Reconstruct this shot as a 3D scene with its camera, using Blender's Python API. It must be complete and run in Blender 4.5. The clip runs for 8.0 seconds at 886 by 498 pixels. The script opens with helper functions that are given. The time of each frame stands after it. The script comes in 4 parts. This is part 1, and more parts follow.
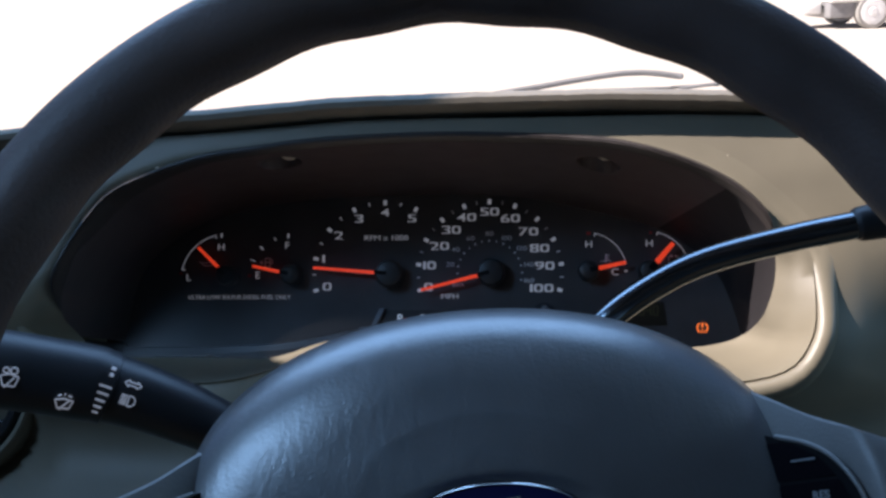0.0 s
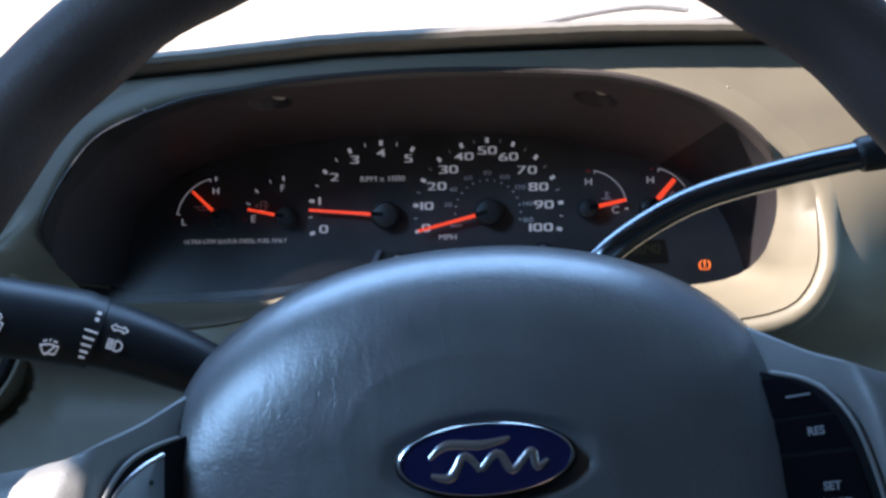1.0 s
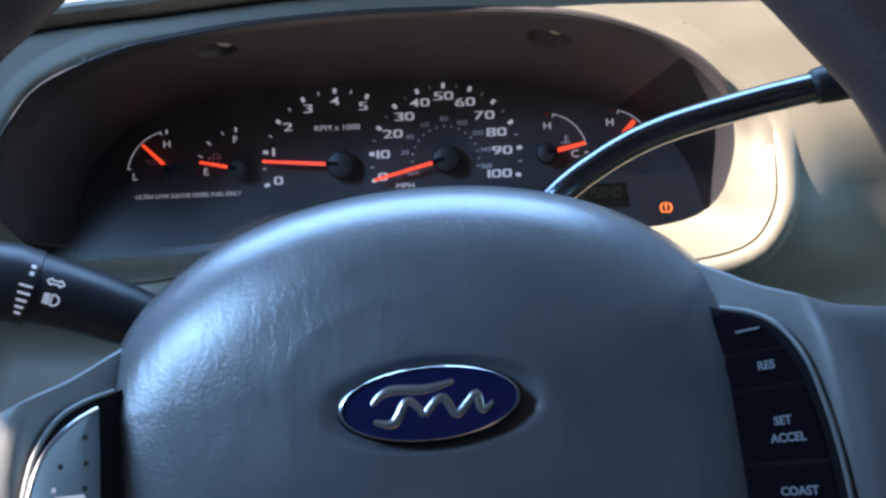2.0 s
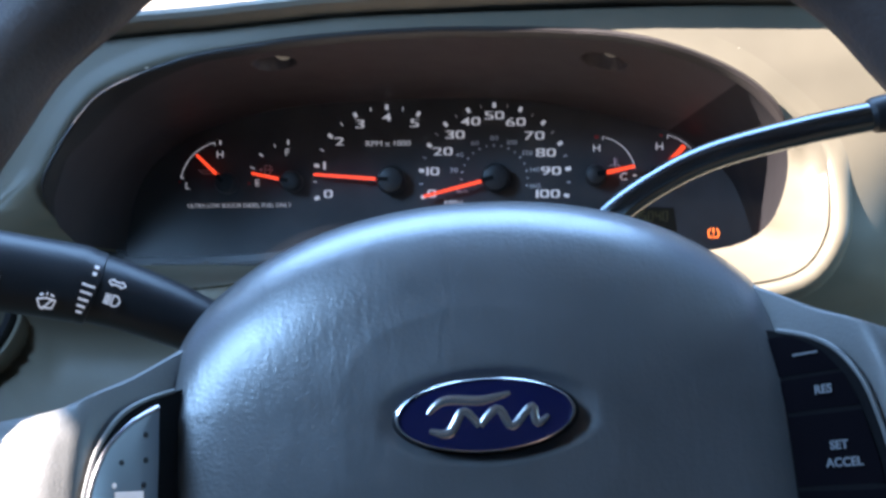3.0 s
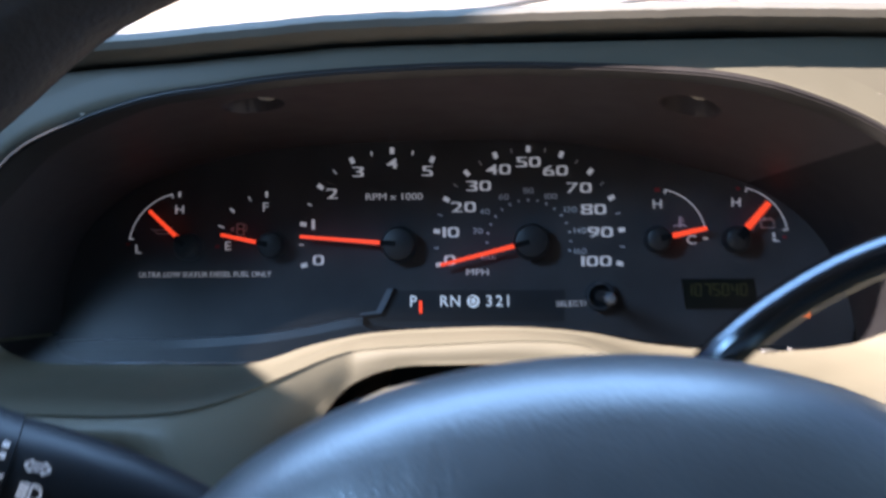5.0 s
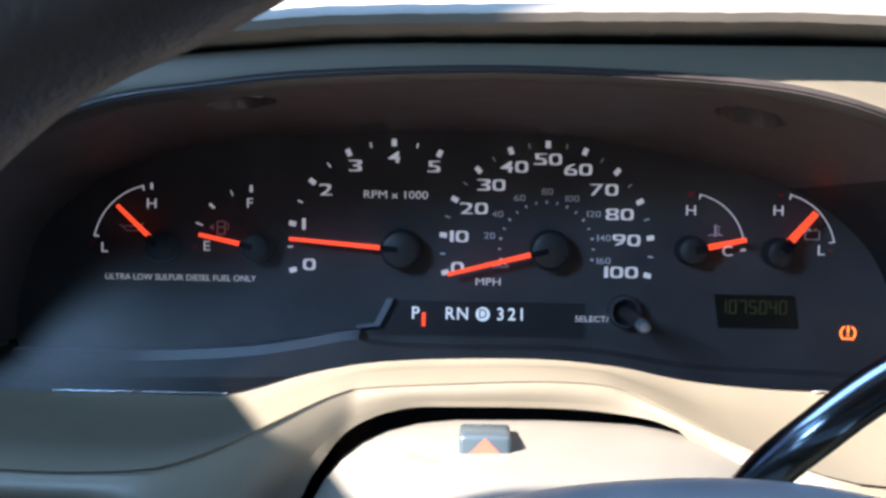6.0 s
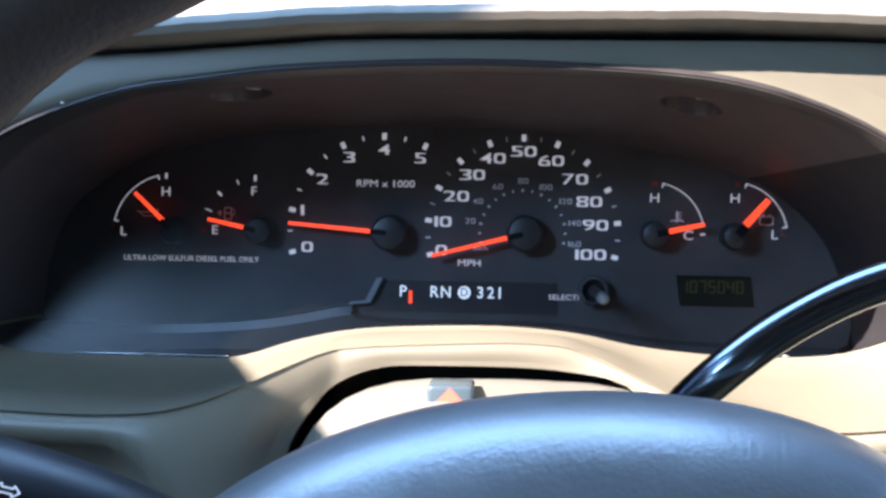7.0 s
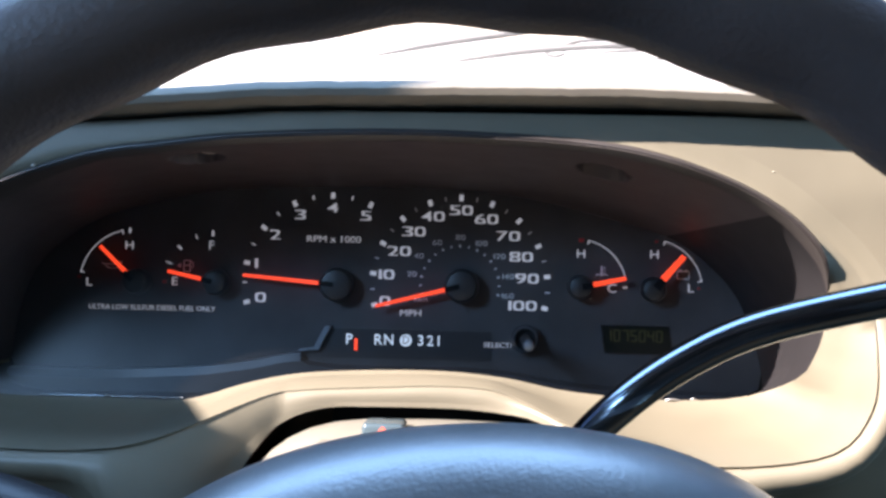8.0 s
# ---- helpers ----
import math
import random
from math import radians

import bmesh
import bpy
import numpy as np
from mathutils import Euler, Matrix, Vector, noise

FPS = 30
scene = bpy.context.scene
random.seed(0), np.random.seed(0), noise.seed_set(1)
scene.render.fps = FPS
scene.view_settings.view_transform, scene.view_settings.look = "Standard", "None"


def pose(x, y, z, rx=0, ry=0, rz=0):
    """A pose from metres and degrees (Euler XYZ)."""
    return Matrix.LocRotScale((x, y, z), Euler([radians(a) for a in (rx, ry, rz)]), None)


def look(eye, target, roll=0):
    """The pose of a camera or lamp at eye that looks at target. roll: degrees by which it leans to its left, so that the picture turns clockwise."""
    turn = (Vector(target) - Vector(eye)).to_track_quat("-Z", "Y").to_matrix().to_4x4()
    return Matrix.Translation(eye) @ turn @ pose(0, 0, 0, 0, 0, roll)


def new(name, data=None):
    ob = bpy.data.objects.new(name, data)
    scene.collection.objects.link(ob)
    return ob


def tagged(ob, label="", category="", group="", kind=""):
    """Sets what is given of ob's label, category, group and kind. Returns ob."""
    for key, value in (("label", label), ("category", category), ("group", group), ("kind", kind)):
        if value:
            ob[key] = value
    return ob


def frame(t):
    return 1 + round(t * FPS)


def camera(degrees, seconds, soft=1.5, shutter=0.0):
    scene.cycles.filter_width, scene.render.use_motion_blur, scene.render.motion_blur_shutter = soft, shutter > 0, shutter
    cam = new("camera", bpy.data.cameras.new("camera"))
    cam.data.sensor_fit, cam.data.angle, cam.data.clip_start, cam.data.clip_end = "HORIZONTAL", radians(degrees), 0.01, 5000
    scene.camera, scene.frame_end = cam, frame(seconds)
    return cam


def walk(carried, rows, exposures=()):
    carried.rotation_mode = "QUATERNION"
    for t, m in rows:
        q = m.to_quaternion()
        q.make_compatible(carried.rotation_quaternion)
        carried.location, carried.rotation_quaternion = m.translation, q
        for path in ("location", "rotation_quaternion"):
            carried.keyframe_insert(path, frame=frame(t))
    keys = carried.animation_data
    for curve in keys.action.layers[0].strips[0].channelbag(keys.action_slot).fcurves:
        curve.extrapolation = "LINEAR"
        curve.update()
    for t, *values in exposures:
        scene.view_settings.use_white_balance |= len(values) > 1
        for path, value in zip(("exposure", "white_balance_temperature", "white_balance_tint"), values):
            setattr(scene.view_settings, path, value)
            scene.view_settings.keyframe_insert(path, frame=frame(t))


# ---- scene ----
# ---- frame of the dashboard: x right, y ahead, z up the gauge face, which leans back ----
LEAN = 21.5
DASH = pose(0, 0, 1.36, -LEAN, 0, 0)

# ---- camera: seconds, place in the dashboard's frame, yaw, pitch, roll ----
cam = camera(46.0, 8.0, soft=2.8, shutter=0.35)
PATH = [
    (0, 0.0627, -0.6527, -0.0584, 5.15, 6.41, 0.23),
    (0.5, 0.0640, -0.6478, -0.0611, 5.25, 5.15, -0.01),
    (1, 0.0715, -0.6419, -0.0603, 5.90, 3.39, -0.57),
    (1.5, 0.0802, -0.6354, -0.0610, 5.17, 1.56, -1.82),
    (1.7, 0.0853, -0.6285, -0.0646, 4.79, 1.11, -2.13),
    (2.8, 0.0748, -0.6338, -0.0694, 6.08, 1.48, -0.59),
    (3, 0.0740, -0.6342, -0.0698, 6.50, 2.41, 0.01),
    (3.5, 0.0731, -0.6350, -0.0694, 7.00, 4.47, 0.70),
    (4, 0.0685, -0.6255, -0.0490, 6.38, 4.33, 0.24),
    (4.2, 0.0554, -0.6129, -0.0439, 5.07, 4.34, -0.05),
    (4.5, 0.0502, -0.5899, -0.0385, 4.71, 3.02, -0.38),
    (4.8, 0.0427, -0.5462, -0.0306, 4.93, 1.74, -0.74),
    (5, 0.0250, -0.5084, -0.0163, 3.77, 1.46, -0.32),
    (5.2, -0.0130, -0.4694, 0.0216, -0.47, -0.76, 0.65),
    (6.3, 0.0096, -0.4502, 0.0133, 3.07, -2.80, 0.86),
    (6.5, 0.0127, -0.4665, 0.0013, 3.58, -1.40, 0.92),
    (7, 0.0275, -0.4978, 0.0041, 3.66, -1.42, 0.96),
    (7.5, 0.0343, -0.5188, 0.0073, 2.93, -0.43, 0.87),
    (8, 0.0471, -0.5376, 0.0048, 2.43, 1.47, 1.26),
]


def carried_pose(x, y, z, yaw, pitch, roll):
    return DASH @ (pose(x, y, z, 0, 0, yaw) @ pose(0, 0, 0, 90 + pitch) @ pose(0, 0, 0, 0, 0, roll))


walk(cam, [(row[0], carried_pose(*row[1:])) for row in PATH],
     exposures=[(0.0, 1.30, 6150, 20), (1.0, 1.95, 6150, 20), (1.7, 2.42, 6150, 20), (2.9, 2.70, 6150, 20), (3.5, 2.10, 6150, 20), (4.0, 1.95, 6150, 20), (4.5, 1.65, 6150, 20), (5.2, 2.35, 6150, 20), (6.5, 2.60, 6150, 20), (7.0, 2.66, 6150, 20), (7.5, 2.44, 6200, 20), (8.0, 2.38, 6300, 20)])


# ---- sky and sun: high sun from the left, a little behind ----
SUN = Vector((-1.0, -0.335, 1.0)).normalized()
world = bpy.data.worlds.new("sky")
scene.world = world
world.use_nodes = True
wn = world.node_tree
sky = wn.nodes.new("ShaderNodeTexSky")
sky.sky_type = "NISHITA"
sky.sun_disc = False
sky.air_density, sky.dust_density, sky.ozone_density = 0.35, 0.0, 2.5
sky.sun_elevation = math.asin(SUN.z)
sky.sun_rotation = math.atan2(SUN.x, SUN.y)
wn.links.new(sky.outputs[0], wn.nodes["Background"].inputs[0])
wn.nodes["Background"].inputs[1].default_value = 0.05
sun_data = bpy.data.lights.new("sun", "SUN")
sun_data.energy, sun_data.angle, sun_data.color = 5.0, radians(0.5), (1.0, 0.92, 0.79)
sun = new("sun", sun_data)
sun.matrix_world = look((-30, -7, 20), (-30 - SUN.x, -7 - SUN.y, 20 - SUN.z))

# the sky's light through the upper part of the windscreen
sky_data = bpy.data.lights.new("windscreen_sky", "AREA")
sky_data.shape, sky_data.size, sky_data.size_y, sky_data.energy, sky_data.color = "RECTANGLE", 0.95, 0.3, 1.7, (0.34, 0.63, 1.0)
screen_sky = new("windscreen_sky", sky_data)
screen_sky.matrix_world = look((-0.17, 0.06, 1.87), (-0.17, 0.06 - 0.8, 1.87 - 0.6))

# the sky's light through the driver's window
side_data = bpy.data.lights.new("door_window_sky", "AREA")
side_data.shape, side_data.size, side_data.size_y, side_data.energy, side_data.color = "RECTANGLE", 0.24, 0.26, 0.18, (0.26, 0.58, 1.0)
side_sky = new("door_window_sky", side_data)
side_sky.matrix_world = look((-0.49, -0.36, 1.88), (-0.05, -0.36, 1.36))

# the sky's light through the upper part of the driver's window
upper_data = bpy.data.lights.new("upper_window_sky", "AREA")
upper_data.shape, upper_data.size, upper_data.size_y, upper_data.energy, upper_data.color = "RECTANGLE", 0.2, 0.2, 1.0, (0.36, 0.66, 1.0)
upper_sky = new("upper_window_sky", upper_data)
upper_sky.matrix_world = look((-0.49, -0.57, 1.9), (-0.03, -0.3, 1.33))

# the sky's light through the passenger's window
far_data = bpy.data.lights.new("passenger_window_sky", "AREA")
far_data.shape, far_data.size, far_data.size_y, far_data.energy, far_data.color = "RECTANGLE", 0.4, 0.4, 1.1, (0.4, 0.75, 0.95)
far_sky = new("passenger_window_sky", far_data)
far_sky.matrix_world = look((1.13, -0.25, 1.6), (0.25, -0.12, 1.33))

# ---- materials ----
def material(name, color, rough=0.5, metal=0.0, grain=0.0, grain_size=900.0, vary=0.12, vary_size=18.0, specular=0.5, streak=0.0, coat=0.0):
    """A painted or moulded surface with fine grain, broad tone changes and uneven gloss."""
    m = bpy.data.materials.new(name)
    m.use_nodes = True
    nt = m.node_tree
    b = nt.nodes["Principled BSDF"]
    b.inputs["Metallic"].default_value = metal
    b.inputs["Specular IOR Level"].default_value = specular
    b.inputs["Coat Weight"].default_value, b.inputs["Coat Roughness"].default_value = coat, 0.36
    co = nt.nodes.new("ShaderNodeTexCoord")

    def noise_node(size, detail):
        n = nt.nodes.new("ShaderNodeTexNoise")
        n.inputs["Scale"].default_value, n.inputs["Detail"].default_value = size, detail
        nt.links.new(co.outputs["Object"], n.inputs["Vector"])
        return n

    broad = noise_node(vary_size, 5)
    ramp = nt.nodes.new("ShaderNodeValToRGB")
    ramp.color_ramp.elements[0].position, ramp.color_ramp.elements[1].position = 0.3, 0.7
    ramp.color_ramp.elements[0].color = (*[c * (1 - vary) for c in color], 1)
    ramp.color_ramp.elements[1].color = (*[min(1, c * (1 + vary)) for c in color], 1)
    nt.links.new(broad.outputs[0], ramp.inputs[0])
    nt.links.new(ramp.outputs[0], b.inputs["Base Color"])
    gloss = nt.nodes.new("ShaderNodeMapRange")
    gloss.inputs["To Min"].default_value, gloss.inputs["To Max"].default_value = max(0.02, rough - 0.08), min(1, rough + 0.08)
    nt.links.new(noise_node(vary_size * 4, 4).outputs[0], gloss.inputs[0])
    nt.links.new(gloss.outputs[0], b.inputs["Roughness"])
    if grain:
        bump = nt.nodes.new("ShaderNodeBump")
        bump.inputs["Strength"].default_value, bump.inputs["Distance"].default_value = grain, 0.0006
        nt.links.new(noise_node(grain_size, 3).outputs[0], bump.inputs["Height"])
        nt.links.new(bump.outputs[0], b.inputs["Normal"])
        if streak:
            # long soft wrinkles across the grain
            turn = nt.nodes.new("ShaderNodeMapping")
            turn.inputs["Rotation"].default_value, turn.inputs["Scale"].default_value = (0, 0, 0.25), (190, 60, 80)
            nt.links.new(co.outputs["Object"], turn.inputs["Vector"])
            crumple = nt.nodes.new("ShaderNodeTexNoise")
            crumple.inputs["Scale"].default_value, crumple.inputs["Detail"].default_value, crumple.inputs["Distortion"].default_value = 1.0, 4, 0.8
            nt.links.new(turn.outputs[0], crumple.inputs["Vector"])
            folds = nt.nodes.new("ShaderNodeBump")
            folds.inputs["Strength"].default_value, folds.inputs["Distance"].default_value = streak, 0.0012
            nt.links.new(crumple.outputs[0], folds.inputs["Height"])
            nt.links.new(folds.outputs[0], bump.inputs["Normal"])
    return m


def glowing(name, color, strength):
    m = material(name, color, 0.5)
    b = m.node_tree.nodes["Principled BSDF"]
    b.inputs["Emission Color"].default_value = (*color, 1)
    b.inputs["Emission Strength"].default_value = strength
    return m


def clear(name, gloss, rough=0.03):
    m = bpy.data.materials.new(name)
    m.use_nodes = True
    nt = m.node_tree
    nt.nodes.clear()
    out, mix = nt.nodes.new("ShaderNodeOutputMaterial"), nt.nodes.new("ShaderNodeMixShader")
    thru, shine = nt.nodes.new("ShaderNodeBsdfTransparent"), nt.nodes.new("ShaderNodeBsdfGlossy")
    shine.inputs["Roughness"].default_value = rough
    mix.inputs[0].default_value = gloss
    nt.links.new(thru.outputs[0], mix.inputs[1])
    nt.links.new(shine.outputs[0], mix.inputs[2])
    nt.links.new(mix.outputs[0], out.inputs[0])
    return m


TAN = material("tan_plastic", (0.172, 0.152, 0.112), 0.43, specular=0.4, grain=0.12, grain_size=1400, vary=0.06, vary_size=25)
SHROUD = material("pale_beige_plastic", (0.2, 0.185, 0.155), 0.45, grain=0.12, grain_size=1400, vary=0.06, vary_size=25)
TAN_PANEL = material("satin_tan_panel", (0.168, 0.148, 0.109), 0.5, specular=0.35, grain=0.12, grain_size=1400, vary=0.07, vary_size=20)
TAN_PAD = material("tan_vinyl", (0.18, 0.155, 0.12), 0.62, grain=0.1, grain_size=900, vary=0.08, vary_size=40)
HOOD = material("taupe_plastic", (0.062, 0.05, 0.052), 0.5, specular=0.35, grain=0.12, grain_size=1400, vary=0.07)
BLACK = material("black_plastic", (0.018, 0.018, 0.02), 0.45, grain=0.15, grain_size=1200)
BUTTON = material("black_rubber_button", (0.007, 0.006, 0.008), 0.95, specular=0.0)
HOOD_EDGE = material("taupe_edge_plastic", (0.04, 0.034, 0.033), 0.42, specular=0.4, grain=0.1, grain_size=1400, vary=0.07)
LINING = material("dark_lining_and_shade", (0.021, 0.019, 0.0205), 0.6, specular=0.2)
ARCH = material("slot_shade_brown", (0.07, 0.048, 0.04), 0.6)
MATT = material("matt_black_plastic", (0.008, 0.008, 0.009), 0.75, specular=0.08)
FACE = material("gauge_face_print", (0.06, 0.058, 0.061), 0.6, specular=0.25, vary=0.2, vary_size=30, grain=0.08, grain_size=1500)
GREY_EDGE = material("dark_grey_plastic", (0.19, 0.205, 0.23), 0.45)
PALE = material("pale_insert_and_crumb", (0.55, 0.5, 0.42), 0.35, grain=0.1)
SMOKE = material("smoky_blue_plastic", (0.06, 0.085, 0.1), 0.25, specular=0.6)
LEDGE = material("mask_ledge_plastic", (0.05, 0.055, 0.065), 0.45)
GLOSS = material("glossy_dark_plastic", (0.05, 0.053, 0.06), 0.06, specular=1.0)
WHEEL = material("charcoal_vinyl", (0.115, 0.117, 0.12), 0.35, specular=1.0, coat=1.0, grain=0.3, grain_size=750, vary=0.14, vary_size=30, streak=0.22)
SPOKE = material("grained_spoke_vinyl", (0.155, 0.153, 0.146), 0.45, specular=0.5, coat=0.2, grain=0.25, grain_size=1000, vary=0.1, vary_size=22)
RIM = material("worn_rim_vinyl", (0.08, 0.057, 0.049), 0.5, specular=0.3, grain=0.5, grain_size=550, vary=0.25, vary_size=16)
STALK = material("stalk_plastic", (0.017, 0.017, 0.019), 0.42, grain=0.1)
LEVER = material("polished_black_steel", (0.17, 0.19, 0.21), 0.17, metal=1.0, vary=0.08)
SILVER = material("silver_paint", (0.62, 0.62, 0.64), 0.22, metal=0.9)
BLUE = material("blue_enamel", (0.010, 0.013, 0.062), 0.12)
PLATE = material("pewter_plastic", (0.22, 0.24, 0.27), 0.33, metal=0.35)
PRINT = material("white_print_with_glow", (0.6, 0.61, 0.63), 0.6, vary=0.03)
# faint glow added to brighten the print; it has no lamp of its own
PRINT.node_tree.nodes["Principled BSDF"].inputs["Emission Color"].default_value = (0.9, 0.95, 1, 1)
PRINT.node_tree.nodes["Principled BSDF"].inputs["Emission Strength"].default_value = 0.05
PRINT_DIM = material("grey_print", (0.7, 0.71, 0.73), 0.6)
PRINT_WORN = material("worn_grey_print", (0.22, 0.22, 0.23), 0.6)
PRINT_RED = material("red_print", (0.3, 0.02, 0.025), 0.6)
NEEDLE = material("orange_needle", (0.95, 0.075, 0.02), 0.4, vary=0.05)
NEEDLE.node_tree.nodes["Principled BSDF"].inputs["Emission Color"].default_value = (1, 0.07, 0.02, 1)
NEEDLE.node_tree.nodes["Principled BSDF"].inputs["Emission Strength"].default_value = 0.22
WARN = glowing("amber_warning_light", (1.0, 0.2, 0.03), 0.5)
GEAR = glowing("lit_gear_letters", (0.62, 0.72, 0.78), 0.12)
LCD = material("odometer_glass", (0.009, 0.0095, 0.007), 0.3, specular=0.3)
LCD_BAR = glowing("dim_green_segments", (0.05, 0.05, 0.01), 0.03)
HAZARD_RED = material("hazard_red", (0.75, 0.13, 0.08), 0.4)
LENS = clear("clear_lens", 0.012, 0.3)
GLASS = clear("window_glass", 0.04)
HEADLINER = material("headliner_cloth", (0.07, 0.068, 0.063), 0.9, grain=0.5, grain_size=500)
CARPET = material("tan_carpet", (0.5, 0.27, 0.15), 0.95, grain=0.8, grain_size=300)
# grey raised so that the glare outside is put into the colour
RUBBER = material("glare_pale_grey", (0.22, 0.22, 0.225), 0.5)
PAINT = material("white_van_paint", (0.75, 0.75, 0.74), 0.25)
GROUND = material("pale_concrete", (0.54, 0.49, 0.43), 0.85, grain=0.5, grain_size=60, vary=0.05, vary_size=0.7)


# ---- mesh helpers ----
def part(name, bm, mat, parent, label="", smooth=True, angle=40):
    me = bpy.data.meshes.new(name)
    bmesh.ops.recalc_face_normals(bm, faces=bm.faces[:])
    for f in bm.faces:
        f.smooth = smooth
    if smooth:
        for e in bm.edges:
            if len(e.link_faces) == 2 and e.calc_face_angle(0) > radians(angle):
                e.smooth = False
    bm.to_mesh(me)
    bm.free()
    me.materials.append(mat)
    ob = new(name, me)
    ob.parent = parent
    if label:
        tagged(ob, label)
    return ob


def thing(name, label, category, m=DASH, group="", kind=""):
    ob = new(name)
    ob.empty_display_size = 0.02
    ob.matrix_world = m
    return tagged(ob, label, category, group, kind)


def loft(rings, closed=True, caps=(False, False), bm=None):
    """Rows of points joined by faces; closed rows run round."""
    bm = bm or bmesh.new()
    rows = [[bm.verts.new(p) for p in ring] for ring in rings]
    for a, b in zip(rows, rows[1:]):
        n = len(a)
        for i in range(n if closed else n - 1):
            j = (i + 1) % n
            bm.faces.new((a[i], a[j], b[j], b[i]))
    if caps[0]:
        bm.faces.new(rows[0][::-1])
    if caps[1]:
        bm.faces.new(rows[-1])
    return bm


def curve(points, n):
    """n points along a smooth curve through the given ones."""
    pts = [Vector(p) for p in points]
    out = []
    segs = len(pts) - 1
    for k in range(n):
        t = k / (n - 1) * segs
        i = min(int(t), segs - 1)
        f = t - i
        p0, p1, p2, p3 = pts[max(i - 1, 0)], pts[i], pts[i + 1], pts[min(i + 2, segs)]
        out.append(0.5 * (2 * p1 + (p2 - p0) * f + (2 * p0 - 5 * p1 + 4 * p2 - p3) * f * f + (3 * p1 - p0 - 3 * p2 + p3) * f ** 3))
    return out


def tube(path, radii, sides=14, flat=1.0, bm=None, caps=True):
    """A round bar along a path; radii: one, or one for each point."""
    path = [Vector(p) for p in path]
    if not hasattr(radii, "__len__"):
        radii = [radii] * len(path)
    radii = [float(r) for r in radii]
    up = Vector((0, 0, 1))
    rings = []
    for i, p in enumerate(path):
        d = (path[min(i + 1, len(path) - 1)] - path[max(i - 1, 0)]).normalized()
        if abs(d.dot(up)) > 0.95:
            up = Vector((0, 1, 0))
        s = d.cross(up).normalized()
        v = s.cross(d)
        rings.append([p + radii[i] * (math.cos(a) * s + flat * math.sin(a) * v) for a in (2 * math.pi * k / sides for k in range(sides))])
    return loft(rings, True, (caps, caps), bm)


def box(lo, hi, bevel=0.0, bm=None, segments=2):
    own = bmesh.new()
    bmesh.ops.create_cube(own, size=1)
    for v in own.verts:
        v.co = Vector([lo[i] + (v.co[i] + 0.5) * (hi[i] - lo[i]) for i in range(3)])
    if bevel:
        bmesh.ops.bevel(own, geom=own.edges[:], offset=bevel, segments=segments, affect="EDGES", profile=0.5)
    if bm is None:
        return own
    return merge(bm, own)


def merge(bm, own, m=Matrix()):
    got = {v: bm.verts.new(m @ v.co) for v in own.verts}
    for f in own.faces:
        bm.faces.new([got[v] for v in f.verts])
    own.free()
    return bm


def plate(outline, y0, y1, bm=None):
    """A flat piece in the gauge plane: outline of (x, z), from y0 (back) to y1 (front)."""
    bm = bm or bmesh.new()
    a = [bm.verts.new((x, y0, z)) for x, z in outline]
    b = [bm.verts.new((x, y1, z)) for x, z in outline]
    n = len(a)
    bm.faces.new(b)
    bm.faces.new(a[::-1])
    for i in range(n):
        bm.faces.new((a[i], a[(i + 1) % n], b[(i + 1) % n], b[i]))
    return bm


def lathe(profile, sides=28, bm=None, m=Matrix()):
    """Turned about z: profile of (radius, z)."""
    own = loft([[(r * math.cos(2 * math.pi * k / sides), r * math.sin(2 * math.pi * k / sides), z) for k in range(sides)] for r, z in profile],
               True, (True, True))
    return merge(bm or bmesh.new(), own, m)


def bar(x0, z0, x1, z1, width, y0, y1, bm=None, width_end=None):
    """A straight printed or moulded stroke in the gauge plane."""
    d = Vector((x1 - x0, z1 - z0)).normalized()
    n = Vector((-d.y, d.x)) * width / 2
    e = Vector((-d.y, d.x)) * (width if width_end is None else width_end) / 2
    return plate([(x0 + n.x, z0 + n.y), (x1 + e.x, z1 + e.y), (x1 - e.x, z1 - e.y), (x0 - n.x, z0 - n.y)], y0, y1, bm)


def arc_band(cx, cz, r, a0, a1, width, y0, y1, n=24, bm=None):
    angles = [radians(a0 + (a1 - a0) * k / n) for k in range(n + 1)]
    out = [(cx + (r + width / 2) * math.cos(a), cz + (r + width / 2) * math.sin(a)) for a in angles]
    back = [(cx + (r - width / 2) * math.cos(a), cz + (r - width / 2) * math.sin(a)) for a in reversed(angles)]
    bm = bm or bmesh.new()
    for k in range(n):
        plate([out[k], out[k + 1], back[n - k - 1], back[n - k]], y0, y1, bm)
    return bm


FACE_TURN = Matrix.Rotation(radians(90), 4, "X")


def writing(name, body, size, stretch, mat, parent, m, label="", bold=0.0):
    """Raised letters in the built-in font, centred on the pose m, in its x-y plane."""
    cu = bpy.data.curves.new("letters", "FONT")
    cu.body, cu.size, cu.align_x, cu.align_y, cu.extrude, cu.resolution_u, cu.offset = body, size, "CENTER", "CENTER", 0.00006, 3, bold
    ob = new("letters", cu)
    bpy.context.view_layer.update()
    me = bpy.data.meshes.new_from_object(ob.evaluated_get(bpy.context.evaluated_depsgraph_get()))
    bpy.data.objects.remove(ob)
    bpy.data.curves.remove(cu)
    me.transform(m @ Matrix.Diagonal((stretch, 1, 1, 1)))
    me.materials.clear()
    me.materials.append(mat)
    me.name = name
    out = new(name, me)
    out.parent = parent
    return tagged(out, label) if label else out


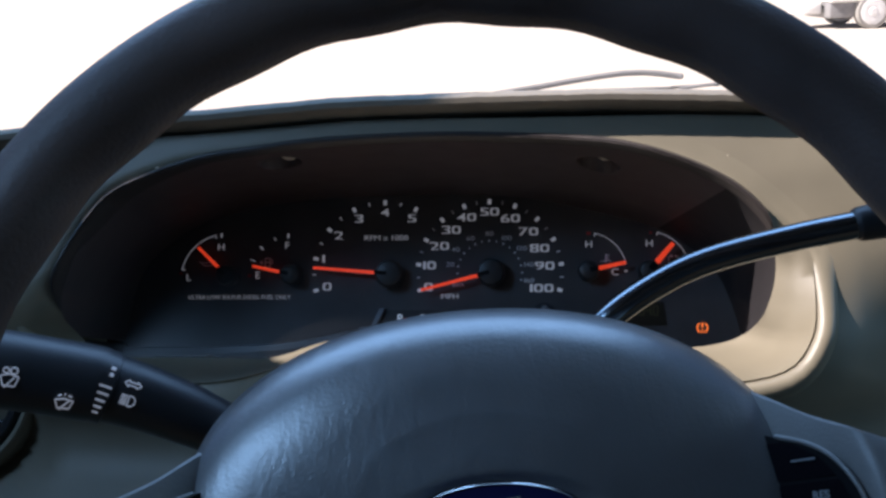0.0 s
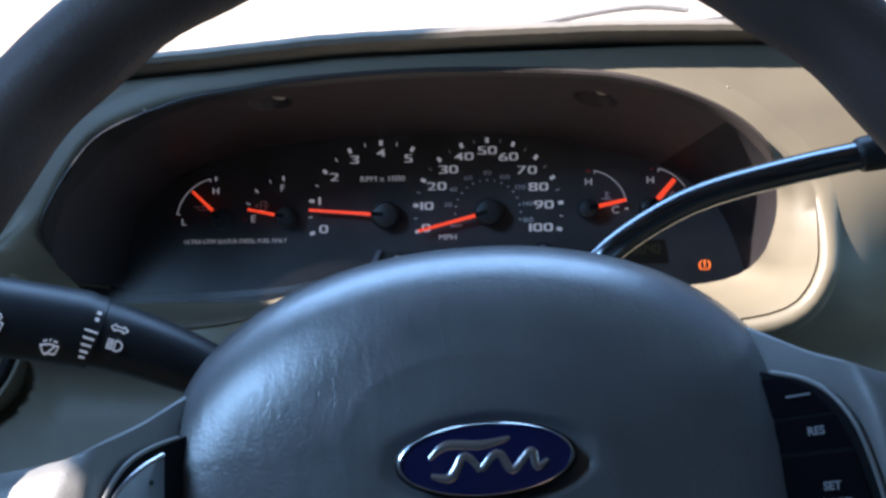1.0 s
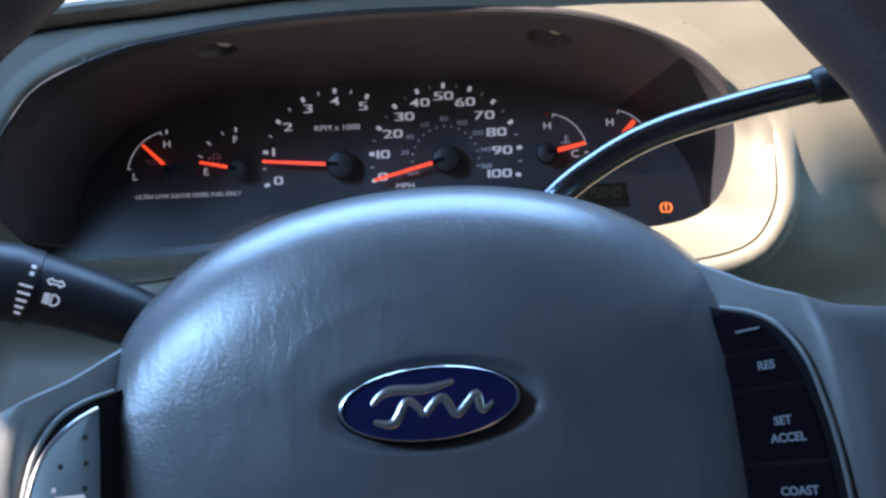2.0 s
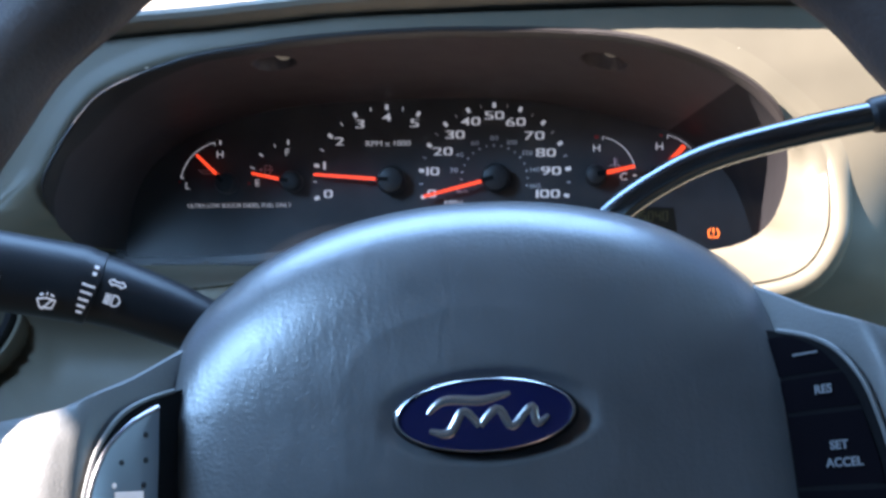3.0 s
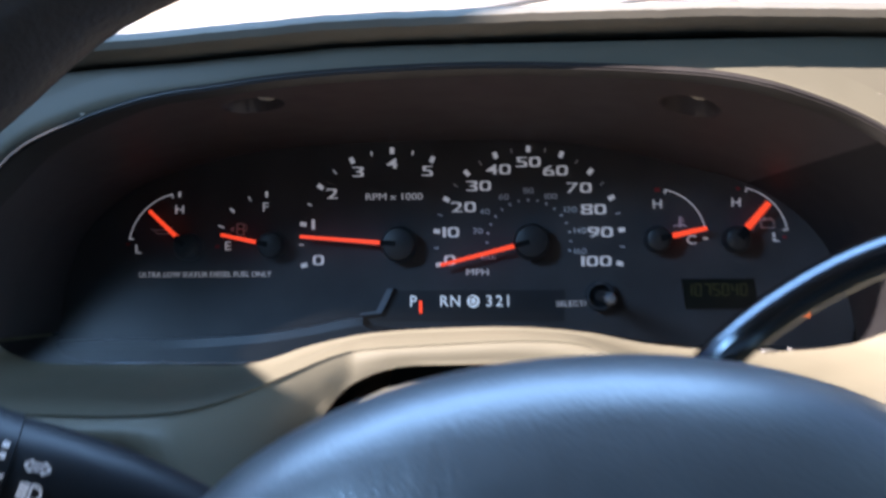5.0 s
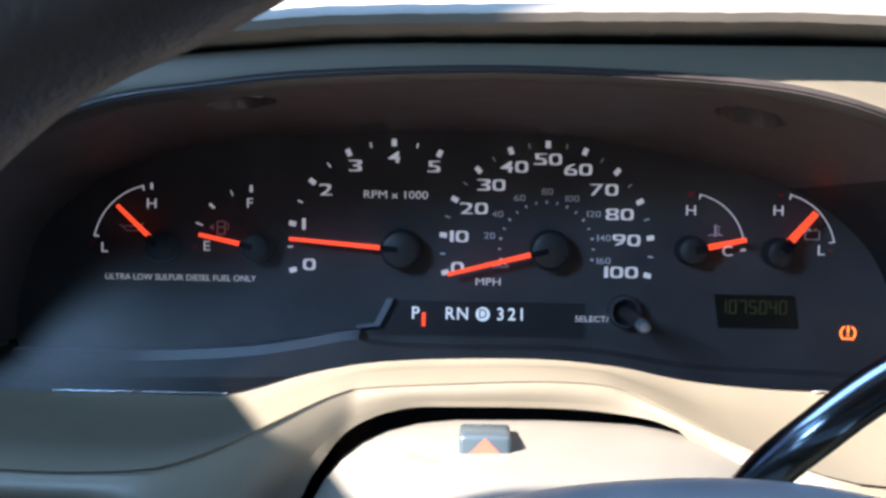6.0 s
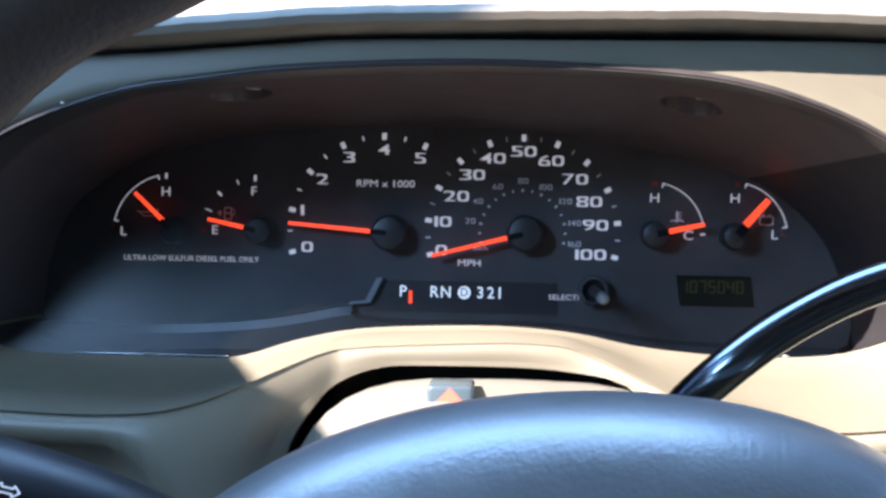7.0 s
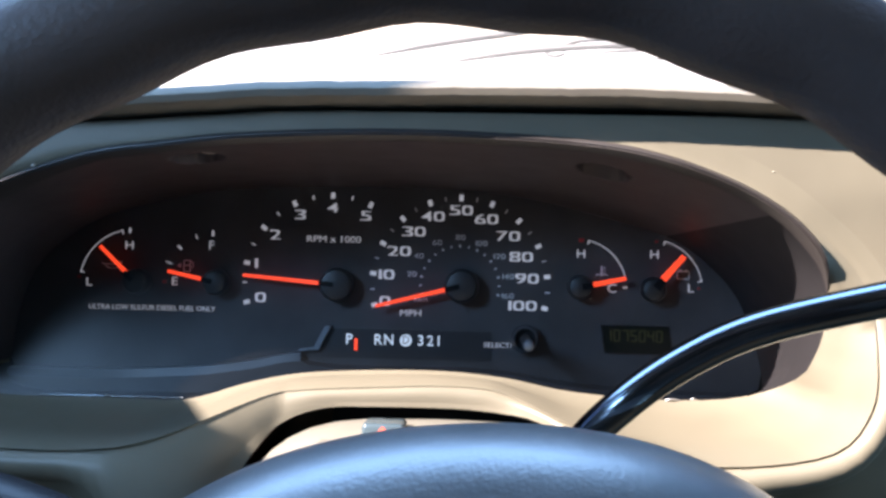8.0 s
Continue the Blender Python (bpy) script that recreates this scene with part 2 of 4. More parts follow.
def numeral(body, height, width, mat, parent, m, name="numeral", bold=0.00004):
    """Broad squared figures: the built-in font's glyphs drawn out to a set size, their bowls pushed towards the corners."""
    verts, faces, x = [], [], 0.0
    for ch in body:
        cu = bpy.data.curves.new("letters", "FONT")
        cu.body, cu.size, cu.extrude, cu.resolution_u, cu.offset = ch, height * 1.35, 0.00006, 4, bold
        ob = new("letters", cu)
        bpy.context.view_layer.update()
        me = bpy.data.meshes.new_from_object(ob.evaluated_get(bpy.context.evaluated_depsgraph_get()))
        bpy.data.objects.remove(ob)
        bpy.data.curves.remove(cu)
        co = np.array([v.co for v in me.vertices])
        lo, hi = co[:, :2].min(0), co[:, :2].max(0)
        wide = width * (0.3 if ch == "1" else 1.0)
        base = len(verts)
        for p in co:
            u, v = (2 * (p[:2] - lo) / (hi - lo) - 1)
            r = math.hypot(u, v)
            if ch != "1" and r > 1e-6:
                push = (r ** 4 / (u ** 4 + v ** 4)) ** 0.25
                f = 1 + (push - 1) * min(1.0, r) ** 2
                u, v = max(-1, min(1, u * f)), max(-1, min(1, v * f))
            verts.append((x + (u + 1) / 2 * wide, v / 2 * height, p[2]))
        faces += [[base + k for k in f.vertices] for f in me.polygons]
        bpy.data.meshes.remove(me)
        x += wide + height * 0.17
    half = (x - height * 0.17) / 2
    out = bpy.data.meshes.new(name)
    out.from_pydata([m @ Vector((a - half, b, c)) for a, b, c in verts], [], faces)
    out.materials.append(mat)
    ob = new(name, out)
    ob.parent = parent
    return ob


def on_face(x, z, y=-0.0003):
    return pose(x, y, z) @ FACE_TURN


def ring_at(points, n=144, cx=0.0, cz=0.0):
    """Resamples a closed outline of (x, z) at n even steps of angle round a centre, along a smooth curve."""
    loop = [(x, 0, z) for x, z in points]
    dense = curve(loop[-3:] + loop + loop[:3], 24 * (len(loop) + 5) + 1)[48:]
    pts = sorted((math.atan2(p.z - cz, p.x - cx), math.hypot(p.x - cx, p.z - cz)) for p in dense)
    ang = np.array([a for a, _ in pts])
    rad = np.array([r for _, r in pts])
    ang = np.concatenate([ang - 2 * math.pi, ang, ang + 2 * math.pi])
    rad = np.concatenate([rad, rad, rad])
    grid = [-math.pi + 2 * math.pi * k / n for k in range(n)]
    r = np.interp(grid, ang, rad)
    r = 0.25 * np.roll(r, 1) + 0.5 * r + 0.25 * np.roll(r, -1)
    return [(float(cx + q * math.cos(a)), float(cz + q * math.sin(a))) for a, q in zip(grid, r)]


# ---- dashboard: cowl round the gauges, top pad, lower panel ----
dashboard = thing("dashboard", "tan moulded plastic dashboard with a deep hooded gauge opening", "dashboard", kind="structure")

EDGE = [(0.0081, 0.0595), (0.0647, 0.0578), (0.0955, 0.0548), (0.1192, 0.0491), (0.143, 0.0404), (0.1622, 0.0293), (0.1738, 0.0178), (0.1806, 0.0077),
        (0.184, -0.007), (0.1825, -0.02), (0.179, -0.0325), (0.1735, -0.0415), (0.155, -0.0468), (0.124, -0.0485), (0.083, -0.0455), (0.057, -0.0405), (0.022, -0.038),
        (-0.03, -0.04), (-0.062, -0.046), (-0.088, -0.054), (-0.123, -0.054), (-0.171, -0.054), (-0.189, -0.052), (-0.1975, -0.043), (-0.1965, -0.03), (-0.1942, -0.017),
        (-0.184, 0.0045), (-0.171, 0.0228), (-0.1612, 0.0321), (-0.14, 0.0413), (-0.1124, 0.0497), (-0.0894, 0.0529), (-0.0525, 0.0572)]
FACE_EDGE = [(-0.2, -0.04), (-0.19, 0.002), (-0.164, 0.027), (-0.119, 0.042), (-0.075, 0.048), (0, 0.05), (0.058, 0.047), (0.116, 0.034),
             (0.145, 0.024), (0.171, 0.002), (0.183, -0.024), (0.188, -0.05), (0.18, -0.058), (0.1, -0.058), (0, -0.058), (-0.1, -0.058), (-0.19, -0.058)]
CREASE = [(0.0081, 0.0659), (0.0647, 0.0649), (0.1013, 0.0618), (0.138, 0.0529), (0.1764, 0.0325), (0.1959, 0.0136), (0.1994, -0.0018), (0.1996, -0.0261),
          (0.197, -0.043), (0.186, -0.059), (0.164, -0.065), (0.137, -0.067), (0.12, -0.0655), (0.1, -0.0615), (0.075, -0.0525), (0.055, -0.0445),
          (0.033, -0.0425), (0.003, -0.0435), (-0.039, -0.0465), (-0.058, -0.0525), (-0.07, -0.0575), (-0.085, -0.0635), (-0.101, -0.0665), (-0.128, -0.068),
          (-0.158, -0.067), (-0.2, -0.064), (-0.224, -0.052), (-0.2287, -0.0351), (-0.2246, -0.0141), (-0.2115, 0.0095), (-0.196, 0.0251), (-0.1685, 0.0426),
          (-0.1448, 0.0534), (-0.1082, 0.0597), (-0.0548, 0.0644)]


def edge_depth(x, z):
    """Depth of the opening's edge: forward at the sides and above, set back along the shelf."""
    middle = float(np.interp(z, [-0.05, -0.035, 0.03, 0.05], [-0.065, -0.0675, -0.104, -0.116]))
    side = float(np.interp(z, [-0.052, -0.0415, -0.0325, -0.02, 0.0, 0.05], [-0.065, -0.075, -0.1, -0.108, -0.113, -0.116]))
    return middle + (side - middle) * float(np.interp(x, [-0.185, -0.165, 0.125, 0.155], [1, 0, 0, 1])) - visor(x, z)


def visor(x, z):
    """How far the hood stands further out at its upper right."""
    return 0.007 * float(np.interp(x, [0.08, 0.12], [0, 1])) * float(np.interp(z, [-0.006, 0.014], [0, 1]))


def crease_depth(x, z):
    low = float(np.interp(abs(x - 0.01), [0.05, 0.11], [-0.088, -0.127]))
    return float(np.interp(z, [-0.04, 0.03, 0.05], [low, -0.112, -0.118]))


N = 256
edge = [(x, edge_depth(x, z), z) for x, z in ring_at(EDGE, N)]
face_edge = [(x, 0.0, z) for x, z in ring_at(FACE_EDGE, N)]
crease = [(x, crease_depth(x, z), z) for x, z in ring_at(CREASE, N)]


def between(a, b, f):
    return [tuple(p + (q - p) * f for p, q in zip(u, v)) for u, v in zip(a, b)]


# the hood's underside above, with two round moulded pockets, and the black shroud at the sides and below
hood_rows = [face_edge, between(face_edge, edge, 0.3), between(face_edge, edge, 0.62), between(face_edge, edge, 0.985), edge]


def run(keep):
    """The columns for which keep holds, in order along the ring."""
    cols = [k for k in range(N) if keep(k)]
    brk = next((i for i in range(1, len(cols)) if cols[i] != cols[i - 1] + 1), 0)
    return cols[brk:] + cols[:brk]


def pocket(x, y, z):
    """How far the lining is pressed up at a place."""
    push = 0.0
    for px, py in ((-0.0785, -0.0935), (0.0962, -0.0885)):
        d = math.hypot(x - px, (y - py) * 1.0) / 0.0115
        push = max(push, 0.0105 * float(np.interp(d, [0.0, 0.7, 0.88, 0.97, 1.0], [1.0, 0.97, 0.72, 0.06, 0.0])) - 0.0004 * float(np.interp(d, [0.96, 1.02, 1.1, 1.3], [0, 1, 0.5, 0])))
    return (x, y, z + push)


def plug(px, py, top):
    """A pale insert added for the pale side of a pocket, towards its right-hand wall."""
    rings = []
    for f, h in ((0.02, -0.0052), (0.5, -0.0048), (0.82, -0.0034), (1.0, 0.0), (1.0, 0.008)):
        rings.append([(px + 0.0048 + 0.0056 * f * math.cos(a), py + 0.0078 * f * math.sin(a), top + h) for a in (2 * math.pi * k / 24 for k in range(24))])
    return loft(rings, True, (True, True))


for px, py, top in ((-0.0785, -0.0935, 0.0603), (0.0962, -0.0885, 0.0586)):
    part("pocket_insert", plug(px, py, top), PALE, dashboard, "pale insert in a pocket of the hood")


# the right-hand wall takes the darker lining colour in place of shade
def hooded(k):
    """Whether a column of the opening takes the taupe of the hood rather than the black of the shroud."""
    return edge[k][2] > (0.031 if edge[k][0] > 0.13 else 0.002) or (edge[k][0] < -0.15 and edge[k][2] > -0.045)


top_cols = run(hooded)
fine_a, fine_b = [], []
for a, b in zip(top_cols, top_cols[1:]):
    for f in (0.0, 0.34, 0.67):
        fine_a.append(tuple(p + (q - p) * f for p, q in zip(face_edge[a], face_edge[b])))
        fine_b.append(tuple(p + (q - p) * f for p, q in zip(edge[a], edge[b])))
lining = []
for f in [0.0, 0.15, 0.3] + list(np.linspace(0.4, 0.92, 34)) + [0.96, 0.985, 1.0]:
    lining.append([pocket(*p) for p in between(fine_a, fine_b, float(f))])
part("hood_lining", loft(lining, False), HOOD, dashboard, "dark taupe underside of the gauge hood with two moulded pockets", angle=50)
low_cols = run(lambda k: not (hooded(k - 1) and hooded(k) and hooded((k + 1) % N)))
part("shroud", loft([[r[k] for k in low_cols] for r in hood_rows], False), LINING, dashboard, "matt black shroud, its colour also painting shade on the right wall")


def outward(ring, step, dy):
    """The ring moved outwards in its plane by step, and in depth by dy."""
    n = len(ring)
    out = []
    for k in range(n):
        t = Vector(ring[(k + 2) % n]) - Vector(ring[k - 2])
        nrm = Vector((t.z, 0, -t.x)).normalized()
        s = step(ring[k]) if callable(step) else step
        d = dy(ring[k]) if callable(dy) else dy
        out.append((ring[k][0] + nrm.x * s, ring[k][1] + d, ring[k][2] + nrm.z * s))
    return out


def low(p):
    """1 along the lower edge of the opening, 0 along the hood."""
    return float(np.interp(p[2], [-0.04, 0.0], [1, 0]))


def hump(p):
    """1 over the steering column."""
    f = float(np.interp(abs(p[0] - 0.008), [0.045, 0.108], [1, 0]))
    return low(p) * f * f * (3 - 2 * f)


def pad_bow(x):
    """Rise and fall of the padded top along the dashboard."""
    return float(np.interp(x, [-0.6, -0.24, -0.15, -0.1, -0.04, 0.03, 0.1, 0.19, 0.3, 1.1], [-0.05, -0.0165, -0.008, -0.005, -0.0005, 0.0009, 0.0014, -0.0016, -0.004, -0.014]))


def flat(p):
    """1 where the surround is the flat panel beside the hood, 0 where it is the rolled bezel."""
    return float(np.interp(p[2], [-0.004, 0.026] if p[0] > 0 else [-0.034, -0.012], [0, 1]))


def room(k):
    """Width of the flat panel between the hood and the padded top at a column."""
    x, y, z = edge[k]
    t = Vector(edge[(k + 2) % N]) - Vector(edge[k - 2])
    nz = -t.x / math.hypot(t.x, t.z)
    return 0.016 if nz < 0.05 else max(0.0035, min(0.016, 0.85 * (0.0706 + pad_bow(x) - z) / nz))


def flat_ring(f, dy):
    """Rings of the flat panel: f of the width away from the hood's edge, dy in front of the edge or flat at the panel's depth."""
    out = []
    for k in range(N):
        x, y, z = edge[k]
        t = Vector(edge[(k + 2) % N]) - Vector(edge[k - 2])
        nrm = Vector((t.z, 0, -t.x)).normalized() * f * room(k)
        out.append((x + nrm.x, y + (-0.1185 - y) * dy, z + nrm.z))
    return out


def blend(a, b, weight):
    return [tuple(p + (q - p) * weight(e) for p, q in zip(u, v)) for u, v, e in zip(a, b, edge)]


# slot round the steering column: a rounded arch open below
SLOT_X = [-0.21, -0.1, -0.086, -0.073, -0.063, -0.052, -0.04, -0.023, 0.0, 0.035, 0.055, 0.068, 0.08, 0.092, 0.105, 0.118, 0.21]
SLOT = [(-0.21, -0.14, -0.17), (-0.1, -0.14, -0.17), (-0.066, -0.14, -0.17), (-0.059, -0.108, -0.1), (-0.0562, -0.1, -0.0827), (-0.0493, -0.097, -0.0704), (-0.0397, -0.091, -0.0599),
        (-0.0226, -0.088, -0.0535), (0.0, -0.088, -0.0522), (0.0352, -0.088, -0.0522), (0.0558, -0.09, -0.0536), (0.068, -0.095, -0.0552), (0.0775, -0.1, -0.06), (0.0845, -0.105, -0.072),
        (0.0885, -0.115, -0.1), (0.093, -0.14, -0.17), (0.21, -0.14, -0.17)]


SLOT_FINE = [tuple(p) for p in curve(SLOT, 321)]
SLOT_FINE_X = [float(v) for v in np.interp(np.linspace(0, len(SLOT) - 1, 321), range(len(SLOT)), SLOT_X)]


def slot_at(x):
    return tuple(float(np.interp(x, SLOT_FINE_X, [p[i] for p in SLOT_FINE])) for i in range(3))


slot_ring = [slot_at(p[0]) for p in crease]
lip = outward(edge, lambda p: 0.0015, lambda p: -0.002)
shelf = between(lip, crease, 0.55)
shelf = [(x, y, z - 0.002 * low((x, y, z)) * (1 - hump((x, y, z))) + 0.0018 * hump((x, y, z))) for x, y, z in shelf]
groove = outward(crease, 0.0007, lambda p: 0.0012 * low(p) * (1 - hump(p)) + 0.0003)
roll_1 = outward(crease, 0.0018, lambda p: -0.001 * low(p) * (1 - hump(p)))
roll_2 = outward(crease, lambda p: 0.0045 + 0.0005 * low(p), lambda p: -0.0034 * low(p) + 0.0005 * (1 - low(p)))
roll_3 = outward(crease, lambda p: 0.008 + 0.0015 * low(p), lambda p: -0.0015 * low(p) + 0.0008 * (1 - low(p)))
roll_4 = outward(crease, lambda p: 0.0105 + 0.0025 * low(p), lambda p: 0.006 * low(p) + 0.001 * (1 - low(p)))
# over the column the roll is a narrow ridge above the arch's face
roll_1 = blend(roll_1, between(crease, slot_ring, 0.1), hump)
roll_2 = blend(roll_2, [(x, y - 0.001, z) for x, y, z in between(crease, slot_ring, 0.28)], hump)
roll_3 = blend(roll_3, [(x, y - 0.001, z) for x, y, z in between(crease, slot_ring, 0.5)], hump)
roll_4 = blend(roll_4, [(x, y - 0.0005, z) for x, y, z in between(crease, slot_ring, 0.75)], hump)
bent = [edge, lip, between(lip, shelf, 0.5), shelf, crease, groove, roll_1, roll_2, roll_3, roll_4]
level = [flat_ring(f, d) for f, d in ((0.0, 0.0), (0.1, 0.25), (0.2, 0.6), (0.3, 0.88), (0.42, 0.98), (0.5, 1.0), (0.6, 1.0), (0.7, 1.0), (0.85, 1.0), (1.0, 1.0))]
bezel_rows = [blend(a, b, flat) for a, b in zip(bent, level)]
roll_4 = bezel_rows[-1]
part("bezel", loft([r + r[:1] for r in bezel_rows], False), TAN, dashboard, "tan plastic gauge surround with a raised rolled lip", angle=62)
nose_run = run(lambda k: edge[k][2] >= (0.0 if edge[k][0] > 0 else -0.03))


def nose_on(p):
    """1 where the hood's edge is fully rolled, falling to 0 where it runs out at the sides."""
    return float(np.interp(p[2], [0.0, 0.018] if p[0] > 0 else [-0.03, -0.012], [0.0, 1.0]))


def nose_ring(s, d):
    """A ring of the hood's front edge: s outwards, d of the way from the lining's edge to the flat panel."""
    def wide(p):
        return s * nose_on(p)

    def deep(p):
        return (-0.1197 - visor(p[0], p[2]) - p[1]) * d * nose_on(p)
    return outward(edge, wide, deep)


nose = [nose_ring(s, d) for s, d in ((-0.0004, -0.25), (0.0, 0.05), (0.0008, 0.5), (0.0017, 0.92), (0.0022, 0.84), (0.0026, 1.0), (0.0035, 1.0), (0.0043, 0.75), (0.0045, 0.1))]
part("hood_edge", loft([[r[k] for k in nose_run] for r in nose], False), HOOD_EDGE, dashboard, "rounded dark front edge of the gauge hood", angle=50)

# the flat panel round the bezel and the knee panel below
outer = []
for k in range(N):
    a = -math.pi + 2 * math.pi * k / N
    c, s = math.cos(a), math.sin(a)
    reach = min((0.47 if c > 0 else 0.335) / max(abs(c), 1e-6), (0.0706 if s > 0 else 0.17) / max(abs(s), 1e-6))
    x, z = reach * c, reach * s
    outer.append((x, 0, min(z, 0.0706 + pad_bow(x)) if s > 0 else z))


def panel_y(x, z):
    """Depth of the dashboard's front: nearly flat above, drawn back under the roll."""
    return -0.1185 + float(np.interp(z, [-0.3, -0.13, -0.09, -0.03, 0.0], [-0.09, 0.0, 0.03, 0.012, 0.0])) + 0.026 * float(np.interp(x, [-0.275, -0.232], [1, 0])) + float(np.interp(x, [0.2, 0.232, 0.255, 0.34, 0.5], [0.0, 0.85, 0.9, 0.5, -0.1])) * 0.04 * float(np.interp(z, [-0.055, -0.035, 0.02, 0.045], [1.0, 0.9, 0.12, 0.0]))


def beside_slot(p):
    return p[2] < -0.03 and -0.2 < p[0] < 0.19


rows = [roll_4]
for f in (0.03, 0.06, 0.1, 0.15, 0.21, 0.28, 0.37, 0.48, 0.62, 0.8, 1.0):
    row = []
    for k, ((x, y, z), (X, Y, Z)) in enumerate(zip(roll_4, outer)):
        if beside_slot(crease[k]):
            X, Y, Z = slot_at(crease[k][0])
            if abs(crease[k][0]) > 0.1:
                X = crease[k][0]
        px, pz = x + (X - x) * f, z + (Z - z) * f
        py = panel_y(px, pz)
        if beside_slot(crease[k]):
            h = float(np.interp(crease[k][0], [-0.12, -0.075, 0.09, 0.125], [0, 1, 1, 0])) if crease[k][0] < 0 else float(np.interp(crease[k][0], [0.09, 0.125], [1, 0]))
            py = py + (Y + (y - Y) * (1 - f) - py) * h
        row.append((px, y + (py - y) * (1 - (1 - min(1, f * 1.7)) ** 2), pz))
    rows.append(row)
part("front_panel", loft([r + r[:1] for r in rows], False), TAN_PANEL, dashboard, "tan plastic panel round the gauges and the column slot", angle=75)
# return inside the slot, dark brown to stand in for the gap's shade
slot_line = [slot_at(x) for x in np.linspace(-0.086, 0.118, 90)]
part("column_arch", loft([[(x, y + 0.0006, z) for x, y, z in slot_line], [(x, y + 0.3, z + 0.004) for x, y, z in slot_line]], False), ARCH, dashboard,
     "slot wall coloured dark brown for the shade of the gap")
# knee panel
knee = []
for z, y in ((-0.155, -0.115), (-0.19, -0.13), (-0.26, -0.19), (-0.36, -0.22), (-0.5, -0.2)):
    knee.append([(x, y + panel_y(x, 0) + 0.1185, z) for x in np.linspace(-0.335, 0.47, 30)])
part("knee_panel", loft(knee, False), TAN, dashboard, "tan plastic knee panel under the dashboard")
# end cap towards the door
part("end_cap", loft([[(-0.335, panel_y(-0.335, z) - 0.001, z) for z in np.linspace(-0.45, 0.066, 24)], [(-0.339, panel_y(-0.335, z) + 0.006, z) for z in np.linspace(-0.45, 0.066, 24)],
                      [(-0.34, 0.3, z) for z in np.linspace(-0.45, 0.066, 24)]], False), TAN, dashboard)

# ---- padded dashboard top with a rounded front edge over the gauges ----
top = []
for k, x in enumerate(np.linspace(-0.49, 1.12, 460)):
    bow = pad_bow(x) + 0.0002 * noise.noise(Vector((x * 70, 3.1, 0))) + 0.0003 * noise.noise(Vector((x * 260, 8.2, 0)))
    top.append([(x, -0.10, 0.0724 + bow), (x, -0.118, 0.0726 + bow), (x, -0.128, 0.0730 + bow), (x, -0.132, 0.0746 + bow), (x, -0.1333, 0.0772 + bow),
                (x, -0.132, 0.0796 + bow), (x, -0.1285, 0.0811 + bow), (x, -0.115, 0.0830 + bow), (x, -0.08, 0.0859 + bow), (x, 0.0, 0.0914 + bow),
                (x, 0.15, 0.1044 + bow), (x, 0.28, 0.1204 + bow), (x, 0.335, 0.1284 + bow)])
part("top_pad", loft(top, False), TAN_PAD, dashboard, "tan vinyl padded dashboard top")
# black strip that puts the shade into the gap under the pad
gap = [[(x, -0.1085, z + pad_bow(x)) for x in np.linspace(-0.335, 0.47, 50)] for z in (0.0684, 0.0749)]
part("seam", loft(gap, False), MATT, dashboard, "black strip for the shade in the gap under the padded top")

# thin bright line where the lens meets the shelf
part("lens_seam", tube([(x, -0.0655, -0.0535 + 0.0002 * math.sin(x * 900)) for x in np.linspace(-0.157, -0.09, 24)], 0.0004, 6), SILVER, dashboard, "thin pale seam below the lens")
# glints along the lens edge, modelled as short silver bits
for x0, x1, z in ((-0.126, -0.1235, -0.0532), (0.128, 0.1345, -0.0486), (0.139, 0.1415, -0.0481)):
    part("lens_seam", tube(curve([(x0, -0.0665, z), ((x0 + x1) / 2, -0.0672, z + 0.0007), (x1, -0.0665, z)], 8), 0.0005, 6), SILVER, dashboard, "short silver bit in place of a glint on the lens edge")

# ---- gauge cluster ----
cluster = thing("instrument_cluster", "black gauge cluster with white numerals and orange needles", "gauge cluster")
R, XS, XT = 0.045, 0.0333, -0.0333
part("face_plate", plate([(x * 1.01, z * 1.01) for x, z in ring_at(FACE_EDGE, 96)], 0.004, 0.0), FACE, cluster, "matt black printed gauge face", smooth=False)


def tick(cx, angle, r0, r1, width, mat, name="tick"):
    a = radians(90 - angle)
    part(name, bar(cx + r0 * math.cos(a), r0 * math.sin(a), cx + r1 * math.cos(a), r1 * math.sin(a), width, 0, -0.00025), mat, cluster, smooth=False)


for k in range(11):
    tick(XS, (k - 5) * 20.8, R - 0.0015, R + 0.0017, 0.0022, PRINT, "major_tick")
    if k < 10:
        tick(XS, (k - 4.5) * 20.8, R - 0.0011, R + 0.0012, 0.0007, PRINT_DIM, "minor_tick")
for k in range(6):
    tick(XT, (k - 4) * 26.0, R - 0.0015, R + 0.0017, 0.0022, PRINT, "major_tick")
    if k < 5:
        tick(XT, (k - 3.5) * 26.0, R - 0.0011, R + 0.0012, 0.0007, PRINT, "minor_tick")
for k in range(0, 17):
    tick(XS, (k * 6.214 - 50) * 2.08, 0.0196, 0.0209, 0.0007 if k % 2 else 0.001, PRINT_DIM, "inner_tick")
U = R / 158
for body, dx, dz in (("0", -135, -31), ("10", -133, 17), ("20", -111, 60), ("30", -85, 96), ("40", -51, 124), ("50", 0, 136), ("60", 46, 121),
                     ("70", 86, 91), ("80", 110, 54), ("90", 121, 15), ("100", 114, -34)):
    numeral(body, 0.0049, 0.0056, PRINT, cluster, on_face(XS + dx * U, dz * U))
for body, dx, dz in (("20", -87, 19), ("40", -75, 52), ("60", -42, 77), ("80", 0, 87), ("100", 38, 77), ("120", 71, 54), ("140", 87, 18), ("160", 87, -17)):
    numeral(body, 0.0026, 0.0022, PRINT_DIM, cluster, on_face(XS + dx * U, dz * U), "inner_numeral", 0.00001)
